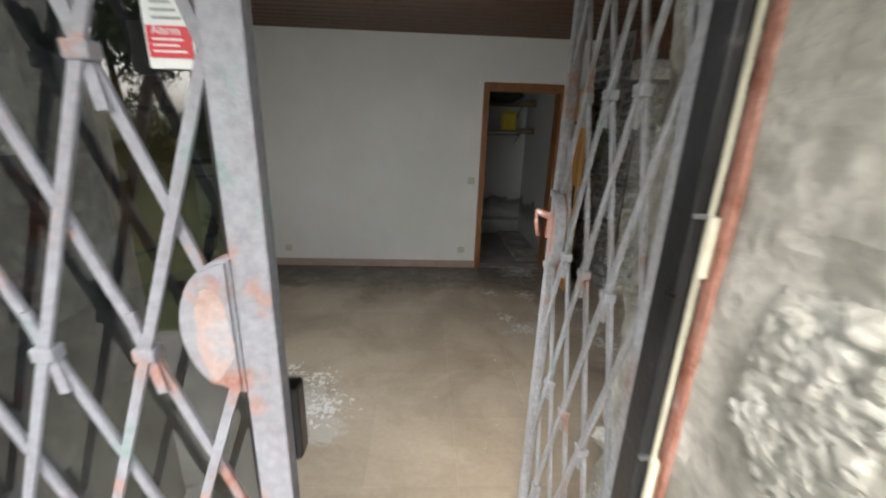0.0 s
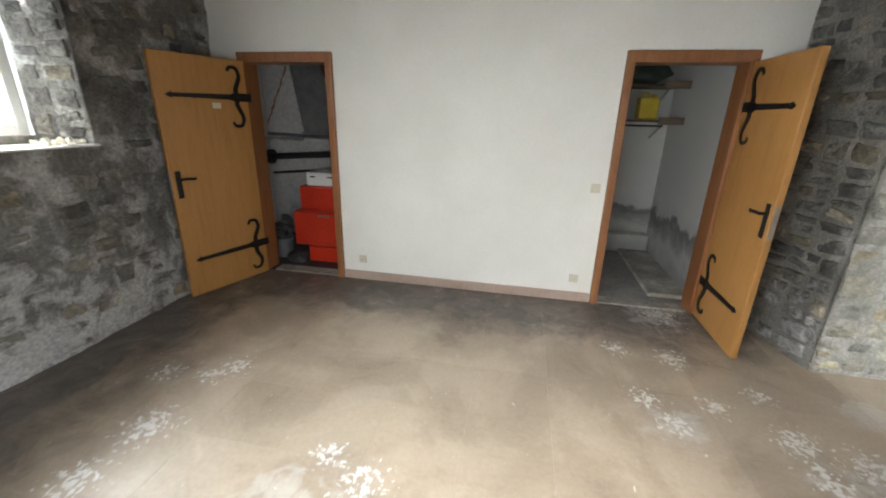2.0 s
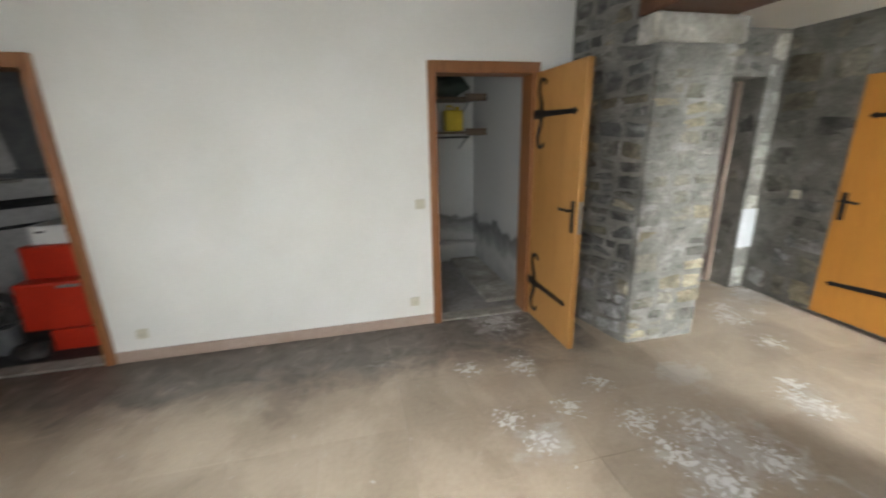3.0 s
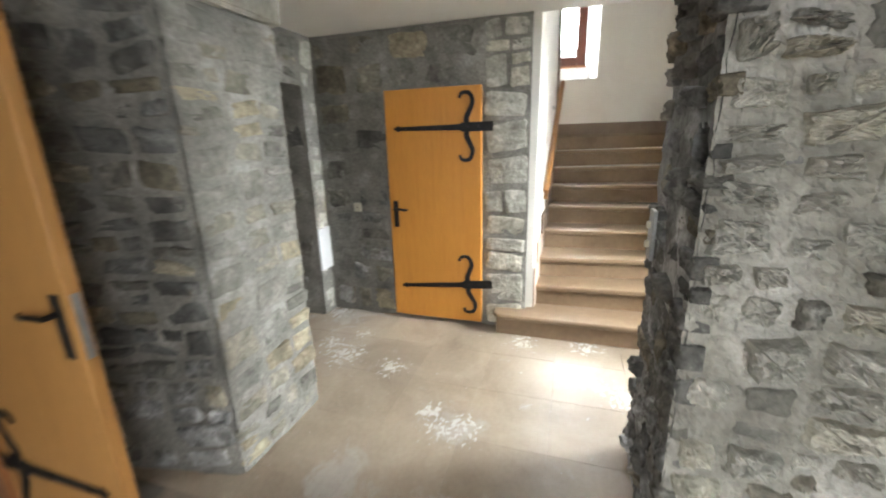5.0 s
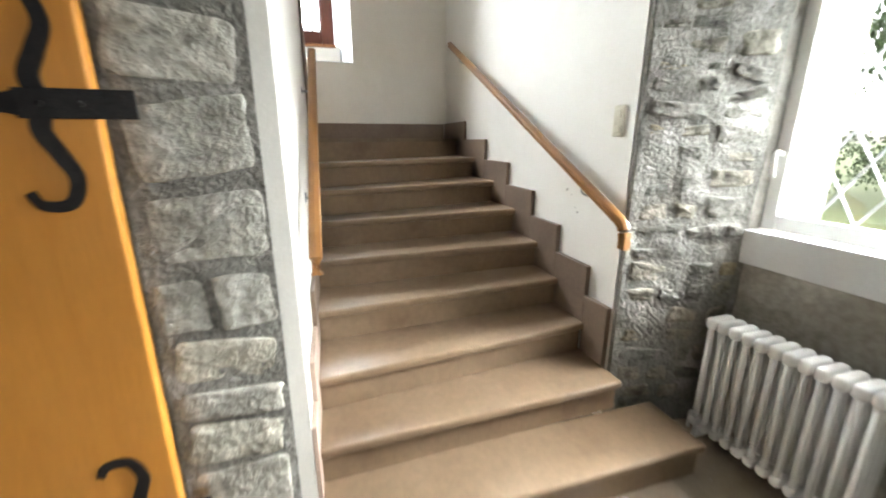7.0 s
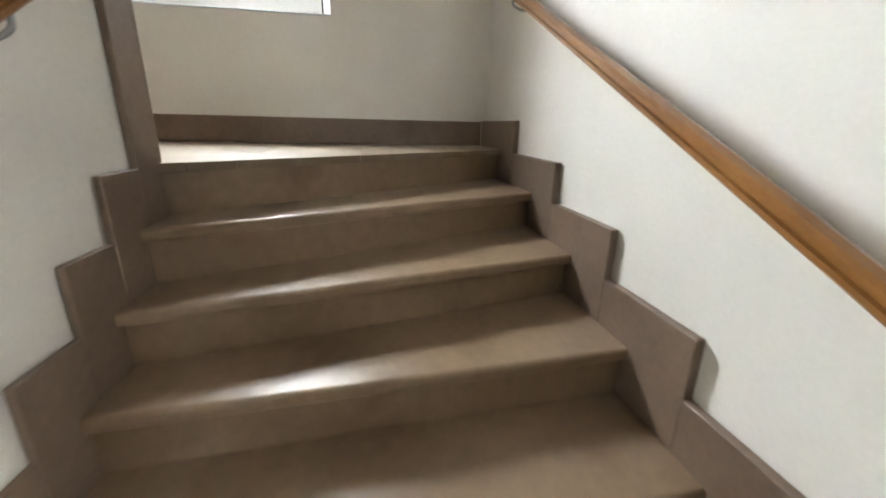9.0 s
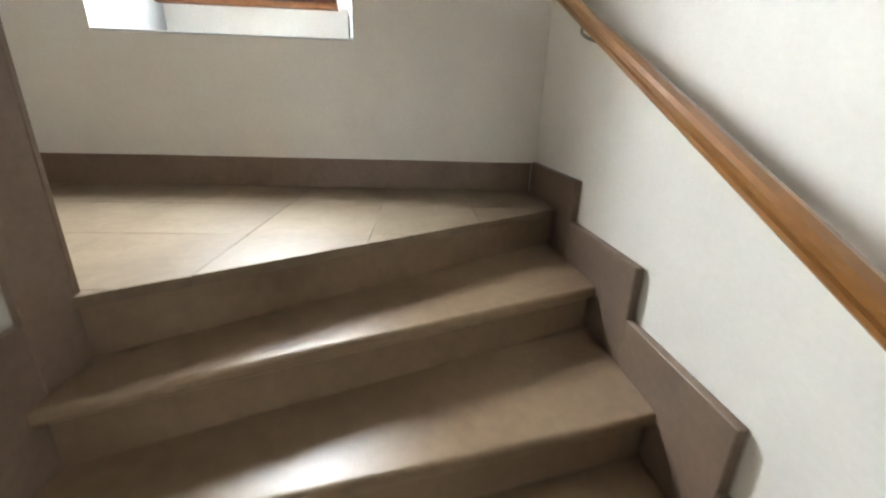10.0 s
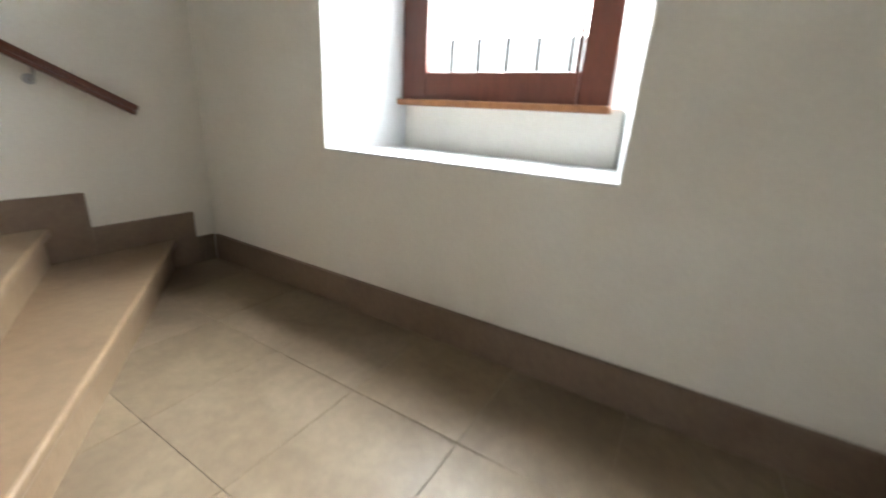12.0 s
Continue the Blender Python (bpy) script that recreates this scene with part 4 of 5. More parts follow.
ua, ub = (7.06, 4.69, 2.415), (5.9, 4.69, 3.02)
handrail("dark wooden handrail along the upper flight", [ua, on_rail(6.5, ua, ub), ub], [on_rail(6.72, ua, ub)], 4.757, "mahogany")

# ---- windows ----


def casement(name, label, y0, y1, x, z0, z1, material, w=0.10, depth=0.06, bars=0):
    """A wooden casement in a wall that faces along x."""
    th = tagged(new(name), label, "window", kind="structure")
    fr = part("window_frame", box(box(bmesh.new(), x, x + depth, y0, y0 + w, z0, z1, bevel=0.006), x, x + depth, y1 - w, y1, z0, z1, bevel=0.006), material, th)
    part("bottom_rail", bx(x - 0.004, x + depth - 0.004, y0 + w + 0.001, y1 - w - 0.001, z0, z0 + 0.135, bevel=0.006), material, fr)
    part("top_rail", bx(x - 0.004, x + depth - 0.004, y0 + w + 0.001, y1 - w - 0.001, z1 - 0.1, z1, bevel=0.006), material, fr)
    for yy in (y0 + w, y1 - w - 0.02):
        part("bead", bx(x - 0.014, x - 0.005, yy, yy + 0.02, z0 + 0.03, z1 - 0.03, bevel=0.003), material, fr)
    pane = part("pane", bx(x + depth * 0.5, x + depth * 0.5 + 0.004, y0 + w - 0.01, y1 - w + 0.01, z0 + 0.125, z1 - 0.09), "glass", th)
    pane.visible_shadow = False
    for i in range(bars):
        yb = y0 + w + (y1 - y0 - 2 * w) * (i + 0.6) / bars
        part("window_bar", cyl(bmesh.new(), (x + 0.16, yb, z0 + 0.02), (x + 0.16, yb, z1 + 0.05), 0.010, 10), "iron", th, "dark iron security bar")
    return th


w1 = casement("window_1", "dark mahogany landing window with iron bars outside", 2.655, 3.665, 7.84, 2.535, 3.72, "mahogany", w=0.13, bars=5)
part("window_sill", bx(7.805, 7.86, 2.645, 3.675, 2.515, 2.545, bevel=0.008), "frame_wood", w1, "brown wooden sill strip")

w2 = tagged(new("window_2"), "white casement in the deep stone niche", "window", kind="structure")
part("window_frame", box(box(box(box(bmesh.new(), -3.0, -2.95, 2.42, 2.48, 1.39, 2.36, bevel=0.006), -3.0, -2.95, 3.53, 3.60, 1.39, 2.36, bevel=0.006), -3.0, -2.952, 2.48, 3.53, 1.39, 1.46, bevel=0.006), -3.0, -2.952, 2.48, 3.53, 2.29, 2.36, bevel=0.006), "white_paint", w2)
pane = part("pane", bx(-2.978, -2.974, 2.475, 3.535, 1.455, 2.295), "glass", w2)
pane.visible_shadow = False
structure("niche_sill", bx(-2.96, -2.575, 2.3, 3.735, 1.325, 1.338, bevel=0.004), "white_paint", "white window niche sill", "sill")
structure("niche_sill_back", bx(-3.08, -2.955, 2.3, 3.72, 1.325, 1.392), "cement", "cement strip under the window", "sill")

w3 = tagged(new("window_3"), "white hall window with diamond leaded panes", "window", kind="structure")
fr = part("window_frame", box(box(bmesh.new(), 3.26, 3.32, 0.74, 0.80, 1.10, 2.24, bevel=0.006), 4.235, 4.298, 0.74, 0.80, 1.10, 2.24, bevel=0.006), "white_paint", w3)
part("bottom_rail", bx(3.321, 4.234, 0.74, 0.797, 1.10, 1.175, bevel=0.006), "white_paint", fr)
part("top_rail", bx(3.321, 4.234, 0.74, 0.797, 2.17, 2.24, bevel=0.006), "white_paint", fr)
pane = part("pane", bx(3.315, 4.24, 0.768, 0.772, 1.165, 2.175), "glass", w3)
pane.visible_shadow = False
bm = bmesh.new()
for s in (1, -1):
    for i in range(-6, 14):
        a, b = Vector((3.32 + i * 0.155, 0, 1.175)), Vector((3.32 + i * 0.155 + s * 0.58, 0, 2.17))
        lo, hi = 3.32, 4.234
        d = b - a
        t0, t1 = sorted(((lo - a.x) / d.x, (hi - a.x) / d.x))
        t0, t1 = max(t0, 0), min(t1, 1)
        if t1 - t0 > 0.03:
            p, q = a + d * t0, a + d * t1
            sweep([(p.x, 0.776, p.z), (q.x, 0.776, q.z)], [(-0.003, -0.004), (0.003, -0.004), (0.003, 0.004), (-0.003, 0.004)], bm, up=Vector((0, 1, 0)))
part("leading", bm, "lead", w3, "grey diamond leading")
bm = sweep(smooth_line([(4.262, 0.80, 1.47), (4.262, 0.845, 1.47), (4.262, 0.85, 1.43), (4.262, 0.84, 1.36)], 4), ring(0.010, 0.012, 8))
part("window_handle", bm, "white_paint", w3, "white lever handle", smooth=True)
structure("window_apron", bx(3.25, 4.298, 0.80, 0.905, 0.93, 1.10, bevel=0.006), "reveal", "white painted sill board under the leaded window", "sill")

# ---- gate ----


def lattice(th, x0, x1, z0, z1, nodes_x, pitch, row0, rise, material, flip=1):
    """Crossing flat bars with collars at every other row; lies in the plane y = 0."""
    flat = [(-0.0085, -0.004), (0.0085, -0.004), (0.0085, 0.004), (-0.0085, 0.004)]
    j0, j1 = math.ceil((z0 - row0) / rise) - 1, math.floor((z1 - row0) / rise) + 1
    for j in range(j0, j1 + 1):
        za, zb = row0 + j * rise, row0 + (j + 1) * rise
        for i in range(-8, 9):
            xa = nodes_x + i * pitch + (pitch / 2 if j % 2 else 0.0)
            for s in (1, -1):
                a, b = Vector((xa, -0.006 * s, za)), Vector((xa + s * pitch / 2, -0.006 * s, zb))
                t0, t1 = 0.0, 1.0
                for axis, lo, hi in ((0, x0, x1), (2, z0, z1)):
                    d = b[axis] - a[axis]
                    u0, u1 = sorted(((lo - a[axis]) / d, (hi - a[axis]) / d))
                    t0, t1 = max(t0, u0), min(t1, u1)
                if t1 - t0 > 0.05:
                    part("lattice_bar", sweep([a + (b - a) * t0, a + (b - a) * t1], flat, up=Vector((0, 1, 0))), material, th)
            if j % 2 == 0 and x0 + 0.02 < xa < x1 - 0.02 and z0 + 0.05 < za < z1 - 0.05:
                c = part("collar", bx(xa - 0.018, xa + 0.018, -0.014, 0.014, za - 0.013, za + 0.013, bevel=0.004), material, th)
                part("bar_end", sweep([(xa + 0.004, 0.0, za - 0.012), (xa + 0.016, -0.004, za - 0.075)], flat, up=Vector((0, 1, 0))), material, c)
                part("bar_end", sweep([(xa - 0.004, 0.0, za + 0.012), (xa - 0.012, -0.004, za + 0.075)], flat, up=Vector((0, 1, 0))), material, c)


def gate_leaf(name, label, place, turn, x0, x1, stile, node, pitch, lock_side, material, lock):
    th = thing(name, label, "gate", place, turn)
    lattice(th, x0, x1, 0.06, 2.16, node, pitch, 1.255 - 2 * 0.23, 0.2295, material)
    sx0, sx1 = stile
    part("stile", bx(sx0, sx1, -0.018, 0.018, 0.03, 2.2, bevel=0.003), "gate" if lock else material, th, "flat steel edge bar with flaking paint")
    for z in (0.04, 2.16):
        part("cross_rail", bx(x0, x1, -0.012, 0.012, z - 0.018, z + 0.018, bevel=0.003), material, th)
    return th


gl = gate_leaf("grille_gate", "closed lattice security gate leaf in faded pink paint", (0, 1.055, 0), 0, -0.68, 0.046, (0.046, 0.105), -0.116, 0.160, 1, "gate", True)
part("hinge_stile", bx(-0.70, -0.68, -0.015, 0.015, 0.03, 2.2, bevel=0.003), "gate", gl)
bm = bmesh.new()
arc = [(0.048 + 0.086 * math.cos(a), 1.312 + 0.119 * math.sin(a)) for a in [math.pi / 2 + math.pi * i / 20 for i in range(21)]]
lo = [bm.verts.new((x, -0.028, z)) for x, z in arc]
hi = [bm.verts.new((x, 0.012, z)) for x, z in arc]
bm.faces.new(lo)
bm.faces.new(hi[::-1])
for i in range(21):
    bm.faces.new((lo[i], lo[(i + 1) % 21], hi[(i + 1) % 21], hi[i]))
bmesh.ops.bevel(bm, geom=[e for e in bm.edges if all(v.co.y < -0.02 for v in e.verts)], offset=0.006, segments=2, affect="EDGES")
lockp = part("lock_plate", bm, "gate", gl, "half-round lock plate with pink primer showing")
bm = bmesh.new()
bmesh.ops.create_circle(bm, cap_ends=True, segments=22, radius=1.0, matrix=Matrix.Translation((0.012, -0.0292, 1.30)) @ Matrix.Rotation(math.pi / 2, 4, "X") @ Matrix.Diagonal((0.030, 0.078, 1, 1)))
for v in bm.verts:
    v.co += Vector((noise.noise(v.co * 40) * 0.012, 0, noise.noise(v.co * 33 + Vector((3, 0, 0))) * 0.014))
r = bmesh.ops.extrude_face_region(bm, geom=bm.faces[:])
bmesh.ops.translate(bm, verts=[v for v in r["geom"] if isinstance(v, bmesh.types.BMVert)], vec=(0, 0.001, 0))
part("bare_patch", bm, "pinkpaint", lockp, "worn pink primer patch")

gr = gate_leaf("grille_gate", "lattice security gate leaf swung open in faded paint", (0.785, 1.12, 0), 90, 0.03, 0.60, (0.60, 0.632), 0.19, 0.1475, 1, "gate_plain", False)
part("hinge_stile", bx(0.0, 0.03, -0.014, 0.014, 0.03, 2.2, bevel=0.003), "gate_plain", gr)
arc = [(0.60 - 0.088 * math.sin(a), 1.312 + 0.121 * math.cos(a)) for a in [math.pi * i / 20 for i in range(21)]]
bm = bmesh.new()
lo = [bm.verts.new((x, -0.012, z)) for x, z in arc]
hi = [bm.verts.new((x, 0.020, z)) for x, z in arc]
bm.faces.new(lo)
bm.faces.new(hi[::-1])
for i in range(21):
    bm.faces.new((lo[i], lo[(i + 1) % 21], hi[(i + 1) % 21], hi[i]))
lock = part("lock_case", bm, "rust", gr, "half-round rusty lock case")
part("lock_rim", sweep([(x, 0.022, z) for x, z in arc], [(-0.010, -0.016), (0.010, -0.016), (0.010, 0.012), (-0.010, 0.012)], up=Vector((0, 1, 0))), "gate_plain", lock, "grey raised rim")
part("latch_hook", sweep(smooth_line([(0.62, 0.012, 1.345), (0.66, 0.035, 1.352), (0.685, 0.045, 1.35), (0.69, 0.045, 1.325), (0.668, 0.045, 1.29), (0.655, 0.045, 1.276)], 5), ring(0.008, 0.012, 8)), "rust", lock, "curved pinkish latch hook", smooth=True)
part("latch_box", bx(0.615, 0.65, -0.012, 0.022, 1.27, 1.36, bevel=0.004), "rust", lock)


def glazed_leaf(label, place, turn, w):
    """A black-framed glass door leaf behind the grille."""
    th = thing("glazed_door", label, "door", place, turn)
    part("frame_post", bx(0, 0.055, -0.02, 0.02, 0.02, 2.2, bevel=0.004), "black", th)
    part("frame_post", bx(w - 0.055, w, -0.02, 0.02, 0.02, 2.2, bevel=0.004), "black", th)
    for z in (0.02, 2.145):
        part("frame_rail", bx(0.056, w - 0.056, -0.02, 0.02, z, z + 0.055 + (0.06 if z < 1 else 0), bevel=0.004), "black", th)
    pane = part("pane", bx(0.05, w - 0.05, -0.003, 0.003, 0.08, 2.16), "glass_dark", th)
    pane.visible_shadow = False
    return th


gd = glazed_leaf("closed black-framed glass door leaf behind the grille", (-0.70, 1.125, 0), 0, 0.76)
part("lock_keep", bx(0.76, 0.808, -0.03, 0.02, 0.98, 1.15, bevel=0.01), "black", gd)
jamb = thing("gate_frame", "black steel gate frame with cream hinges on the stone jamb", "frame", kind="structure")
part("frame_bar", bx(0.768, 0.795, 1.055, 1.118, 0.0, 2.24, bevel=0.004), "black", jamb)
part("weather_strip", bx(0.790, 0.7955, 1.040, 1.052, 0.0, 2.24, bevel=0.002), "cream", jamb, "cream weather strip")
part("edge_bar", bx(0.806, 0.820, 1.022, 1.05, 0.0, 2.24, bevel=0.003), "rust", jamb)
for z in (0.42, 0.98, 1.46, 1.92):
    b = part("hinge", cyl(bmesh.new(), (0.795, 1.040, z - 0.05), (0.795, 1.040, z + 0.05), 0.009, 12), "cream", jamb, "cream plastic hinge")
    part("hinge_leaf", bx(0.768, 0.79, 1.046, 1.054, z + 0.045, z + 0.052), "metal", b)
part("frame_bar", bx(-0.722, -0.703, 1.03, 1.16, 0.0, 2.24, bevel=0.003), "black", jamb)
part("head_bar", bx(-0.72, 0.83, 1.03, 1.11, 2.205, 2.245, bevel=0.003), "black", jamb)
structure("gate_threshold", bx(-0.72, 0.88, 0.30, 1.12, -0.2, -0.006, bevel=0.006), "paving", "grey stone gate threshold", "threshold")

# notice on the glass
notice = tagged(part("notice", bx(-0.066, 0.004, 1.1115, 1.1165, 1.70, 1.815, bevel=0.001, seg=1), "sign_white"), "white and red warning sticker on the gate glass", "notice")
part("red_band", bx(-0.062, 0.000, 1.1095, 1.112, 1.715, 1.757), "sign_red", notice)
for i, (a, b) in enumerate(((-0.055, -0.008), (-0.055, -0.018), (-0.055, -0.012))):
    part("print_line", bx(a, b, 1.1085, 1.1100, 1.722 + i * 0.008, 1.7245 + i * 0.008), "sign_white", notice)
for i in range(3):
    part("print_line", bx(-0.052, -0.012 - 0.006 * i, 1.1095, 1.112, 1.766 + i * 0.010, 1.769 + i * 0.010), "sign_grey", notice)
cu = bpy.data.curves.new("warning_word", "FONT")
cu.body, cu.size, cu.extrude = "Alarm", 0.0165, 0.0004
wd = new("warning_word", cu)
wd.matrix_world = pose(-0.055, 1.1088, 1.7455, 90, 0, 0)
cu.materials.append(M["sign_white"])
wd.parent = notice

CHIPS = ((4.952, 1.247, 0.016), (4.905, 1.222, 0.006), (4.859, 1.149, 0.008), (4.835, 1.125, 0.012))

# ---- fittings on the walls ----


def socket_plate(name, label, m, double=False, category="socket"):
    th = new(name)
    th.matrix_world = m
    tagged(th, label, category)
    part("plate", bx(-0.038, 0.038, -0.012, 0.0, -0.038 - (0.035 if double else 0), 0.038 + (0.035 if double else 0), bevel=0.006), "cream", th)
    zs = (-0.035, 0.035) if double else (0.0,)
    for z in zs:
        if category == "socket":
            p = part("inset", cyl(bmesh.new(), (0, -0.013, z), (0, -0.009, z), 0.021, 18), "cream", th)
            for dx in (-0.008, 0.008):
                part("hole", cyl(bmesh.new(), (dx, -0.0138, z), (dx, -0.0128, z), 0.003, 8), "dark", p)
        else:
            part("rocker", bx(-0.018, 0.018, -0.017, -0.010, z - 0.018, z + 0.018, bevel=0.003), "cream", th)
    return th


socket_plate("wall_socket", "cream wall socket low on the white wall", pose(-1.21, 4.92, 0.21))
socket_plate("wall_socket", "cream wall socket low on the white wall", pose(0.79, 4.92, 0.215))
socket_plate("light_switch", "cream light switch beside the doorway", pose(0.865, 4.92, 1.03), category="switch")
socket_plate("light_switch", "cream double switch on the stair wall", pose(4.56, 1.50, 1.62, 0, 0, 180), True, category="switch")
plate = thing("switch_plate", "grey metal switch plate with two pale knobs on rough stone", "switch", (2.62, 2.475, 1.18), 180)
part("plate", bx(-0.038, 0.038, -0.014, 0.0, -0.09, 0.09, bevel=0.004), "metal", plate)
for z in (-0.035, 0.035):
    part("knob", cyl(bmesh.new(), (0, -0.026, z), (0, -0.012, z), 0.013, 14), "cream", plate, "pale switch knob")
socket_plate("wall_socket", "small grey socket on the stone hall wall", pose(4.125, 4.52, 0.98, 0, 0, -90))

# dark block added inside the pocket: its colour stands in for the hole's shade
structure("wall_pocket", bx(2.345, 2.53, 2.12, 2.34, 1.435, 1.555, bevel=0.01), "dark", "dark block painting the shade inside a missing stone's hole", "hole")

plate = thing("switch_plate", "grey plate with three cream knobs on rough mortar", "switch", (0.950, 1.325, 1.15), -90)
part("plate", bx(-0.050, 0.050, -0.012, 0.0, -0.115, 0.115, bevel=0.005), "metal", plate)
for z in (-0.062, 0.0, 0.062):
    part("knob", cyl(bmesh.new(), (0, -0.028, z), (0, -0.010, z), 0.015, 14), "cream", plate, "cream push knob")

for x, z, w in CHIPS:
    bm = bmesh.new()
    bmesh.ops.create_icosphere(bm, subdivisions=2, radius=1.0, matrix=Matrix.Translation((x, 1.5005, z)) @ pose(0, 0, 0, 0, 50 * w * 20, 0) @ Matrix.Diagonal((w, 0.0022, w * 0.6, 1)))
    for v in bm.verts:
        v.co += noise.noise_vector(v.co * 60) * 0.004
        v.co.y = min(max(v.co.y, 1.496), 1.5025)
    part("plaster_chip", bm, "cement", wall_stair_south, "chipped grey spot in the plaster")

# ---- radiator ----
rad = thing("radiator", "white cast iron column radiator under the leaded window", "radiator")
for i in range(12):
    x = 4.20 - i * 0.058
    sec = part("radiator_section", bmesh.new(), "white_paint", rad)
    bm = bmesh.new()
    for dy in (-0.05, 0.0, 0.05):
        sweep([(x, 1.07 + dy, 0.10), (x, 1.07 + dy, 0.66)], ring(0.017, 0.014, 10), bm)
    box(bm, x - 0.025, x + 0.025, 0.998, 1.142, 0.63, 0.69, bevel=0.018, seg=3)
    box(bm, x - 0.025, x + 0.025, 0.998, 1.142, 0.075, 0.13, bevel=0.018, seg=3)
    sec.data = finish(bm, "radiator_section", "white_paint", True)
for x in (4.20, 4.20 - 11 * 0.058):
    part("foot", bx(x - 0.015, x + 0.015, 1.03, 1.11, 0.0, 0.08, bevel=0.004), "white_paint", rad)
part("pipe", sweep(smooth_line([(4.225, 1.07, 0.10), (4.262, 1.07, 0.10), (4.268, 1.07, 0.07), (4.268, 1.07, -0.01)], 4), ring(0.010, 0.010, 8)), "white_paint", rad)

# ---- boiler room contents ----
boiler = thing("boiler", "red enamelled heating boiler with a white control box", "boiler", (0, 0, 0))
part("body", bx(-2.14, -1.50, 5.42, 6.0, 0.16, 0.80, bevel=0.02), "red", boiler)
part("burner_hood", bx(-2.15, -1.52, 5.27, 5.418, 0.17, 0.55, bevel=0.018), "red", boiler)
part("base", bx(-2.0, -1.52, 5.28, 5.95, -0.012, 0.158, bevel=0.01), "red", boiler)
part("badge", bx(-1.86, -1.72, 5.262, 5.272, 0.505, 0.525, bevel=0.002), "metal", boiler)
cb = part("control_box", bx(-2.06, -1.55, 5.45, 5.85, 0.802, 0.95, bevel=0.012), "white_paint", boiler, "white boiler control box")
for x in (-1.98, -1.78):
    part("control_slot", bx(x - 0.03, x + 0.03, 5.443, 5.451, 0.895, 0.91, bevel=0.002), "dark", cb)
flue = thing("flue_pipe", "black sooty flue pipe along the boiler room wall", "pipe")
part("pipe", sweep([(-2.9, 6.12, 1.02), (-2.2, 6.10, 1.07), (-1.5, 6.06, 1.14)], ring(0.038, 0.038, 14)), "dark", flue, smooth=True)
part("end_cap", cyl(bmesh.new(), (-2.93, 6.12, 1.02), (-2.88, 6.12, 1.02), 0.09, 16), "dark", flue)
for n, (pts, r, m) in enumerate((([(-2.95, 6.18, 1.30), (-2.2, 6.18, 1.27), (-1.4, 6.18, 1.27)], 0.022, "metal"), ([(-2.95, 6.2, 0.80), (-2.3, 6.2, 0.86), (-1.6, 6.2, 0.92)], 0.016, "dark"),
                                 ([(-1.72, 5.9, 0.95), (-1.72, 5.92, 1.35), (-1.72, 6.1, 1.75), (-1.72, 6.1, 2.5)], 0.018, "metal"))):
    pp = thing("heating_pipe", "dull metal heating pipe in the boiler room", "pipe", group="boiler room pipes")
    part("pipe", sweep(smooth_line(pts, 4), ring(r, r, 10)), m, pp, smooth=True)
duct = thing("chimney_panel", "sloping grey chimney panel in the boiler room corner", "panel")
bm = prism([(-2.56, -2.5), (-1.70, -2.5), (-1.70, -1.34), (-2.36, -1.34)], 6.02, 6.24, bevel=0.006)
bm.transform(Matrix(((1, 0, 0, 0), (0, 0, 1, 0), (0, -1, 0, 0), (0, 0, 0, 1))))
part("panel", bm, "metal", duct)
part("flap", bx(-2.37, -1.72, 5.98, 6.018, 1.31, 1.345, bevel=0.004), "metal", duct)
tank = thing("expansion_tank", "round dark red expansion tank high on the wall", "tank")
bm = bmesh.new()
bmesh.ops.create_uvsphere(bm, u_segments=24, v_segments=14, radius=1.0, matrix=Matrix.Translation((-1.84, 5.88, 2.05)) @ Matrix.Diagonal((0.17, 0.14, 0.20, 1)))
part("vessel", bm, "bulb_red", tank, smooth=True)
part("seam", sweep([(-1.84 + 0.172 * math.cos(a), 5.88 + 0.142 * math.sin(a), 2.05) for a in [2 * math.pi * i / 24 for i in range(25)]], ring(0.006, 0.006, 6)), "dark", tank)
part("bracket", bx(-1.87, -1.81, 5.96, 6.03, 2.03, 2.07, bevel=0.003), "metal", tank)
bucket = thing("bucket", "grey metal bucket full of dark scrap on the boiler room floor", "bucket")
bm = bmesh.new()
cyl(bm, (-2.36, 5.38, -0.012), (-2.36, 5.38, 0.20), 0.085, 20, 0.11)
part("pail", bm, "metal", bucket, smooth=False)
part("rim", sweep([(-2.36 + 0.11 * math.cos(a), 5.38 + 0.11 * math.sin(a), 0.20) for a in [2 * math.pi * i / 24 for i in range(25)]], ring(0.006, 0.006, 6)), "metal", bucket)
r2 = random.Random(4)
for i in range(26):
    h = r2.uniform(0, 0.24)
    w = 0.11 - 0.2 * h
    c = Vector((-2.36 + r2.uniform(-w, w), 5.38 + r2.uniform(-w, w), 0.21 + h))
    bm = bmesh.new()
    bmesh.ops.create_icosphere(bm, subdivisions=1, radius=1.0, matrix=Matrix.Translation(c) @ pose(0, 0, 0, r2.uniform(0, 90), r2.uniform(0, 90), 0) @ Matrix.Diagonal((0.06, 0.035, 0.025, 1)))
    part("scrap", bm, "dark", bucket)
rag = thing("crumpled_sack", "crumpled dark sack lying by the boiler", "sack")
bm = bmesh.new()
bmesh.ops.create_icosphere(bm, subdivisions=3, radius=1.0, matrix=Matrix.Translation((-2.08, 5.2, 0.045)) @ Matrix.Diagonal((0.13, 0.09, 0.07, 1)))
for v in bm.verts:
    v.co += noise.noise_vector(v.co * 14) * 0.03
    v.co.z = max(v.co.z, -0.010)
part("cloth", bm, "dark", rag)

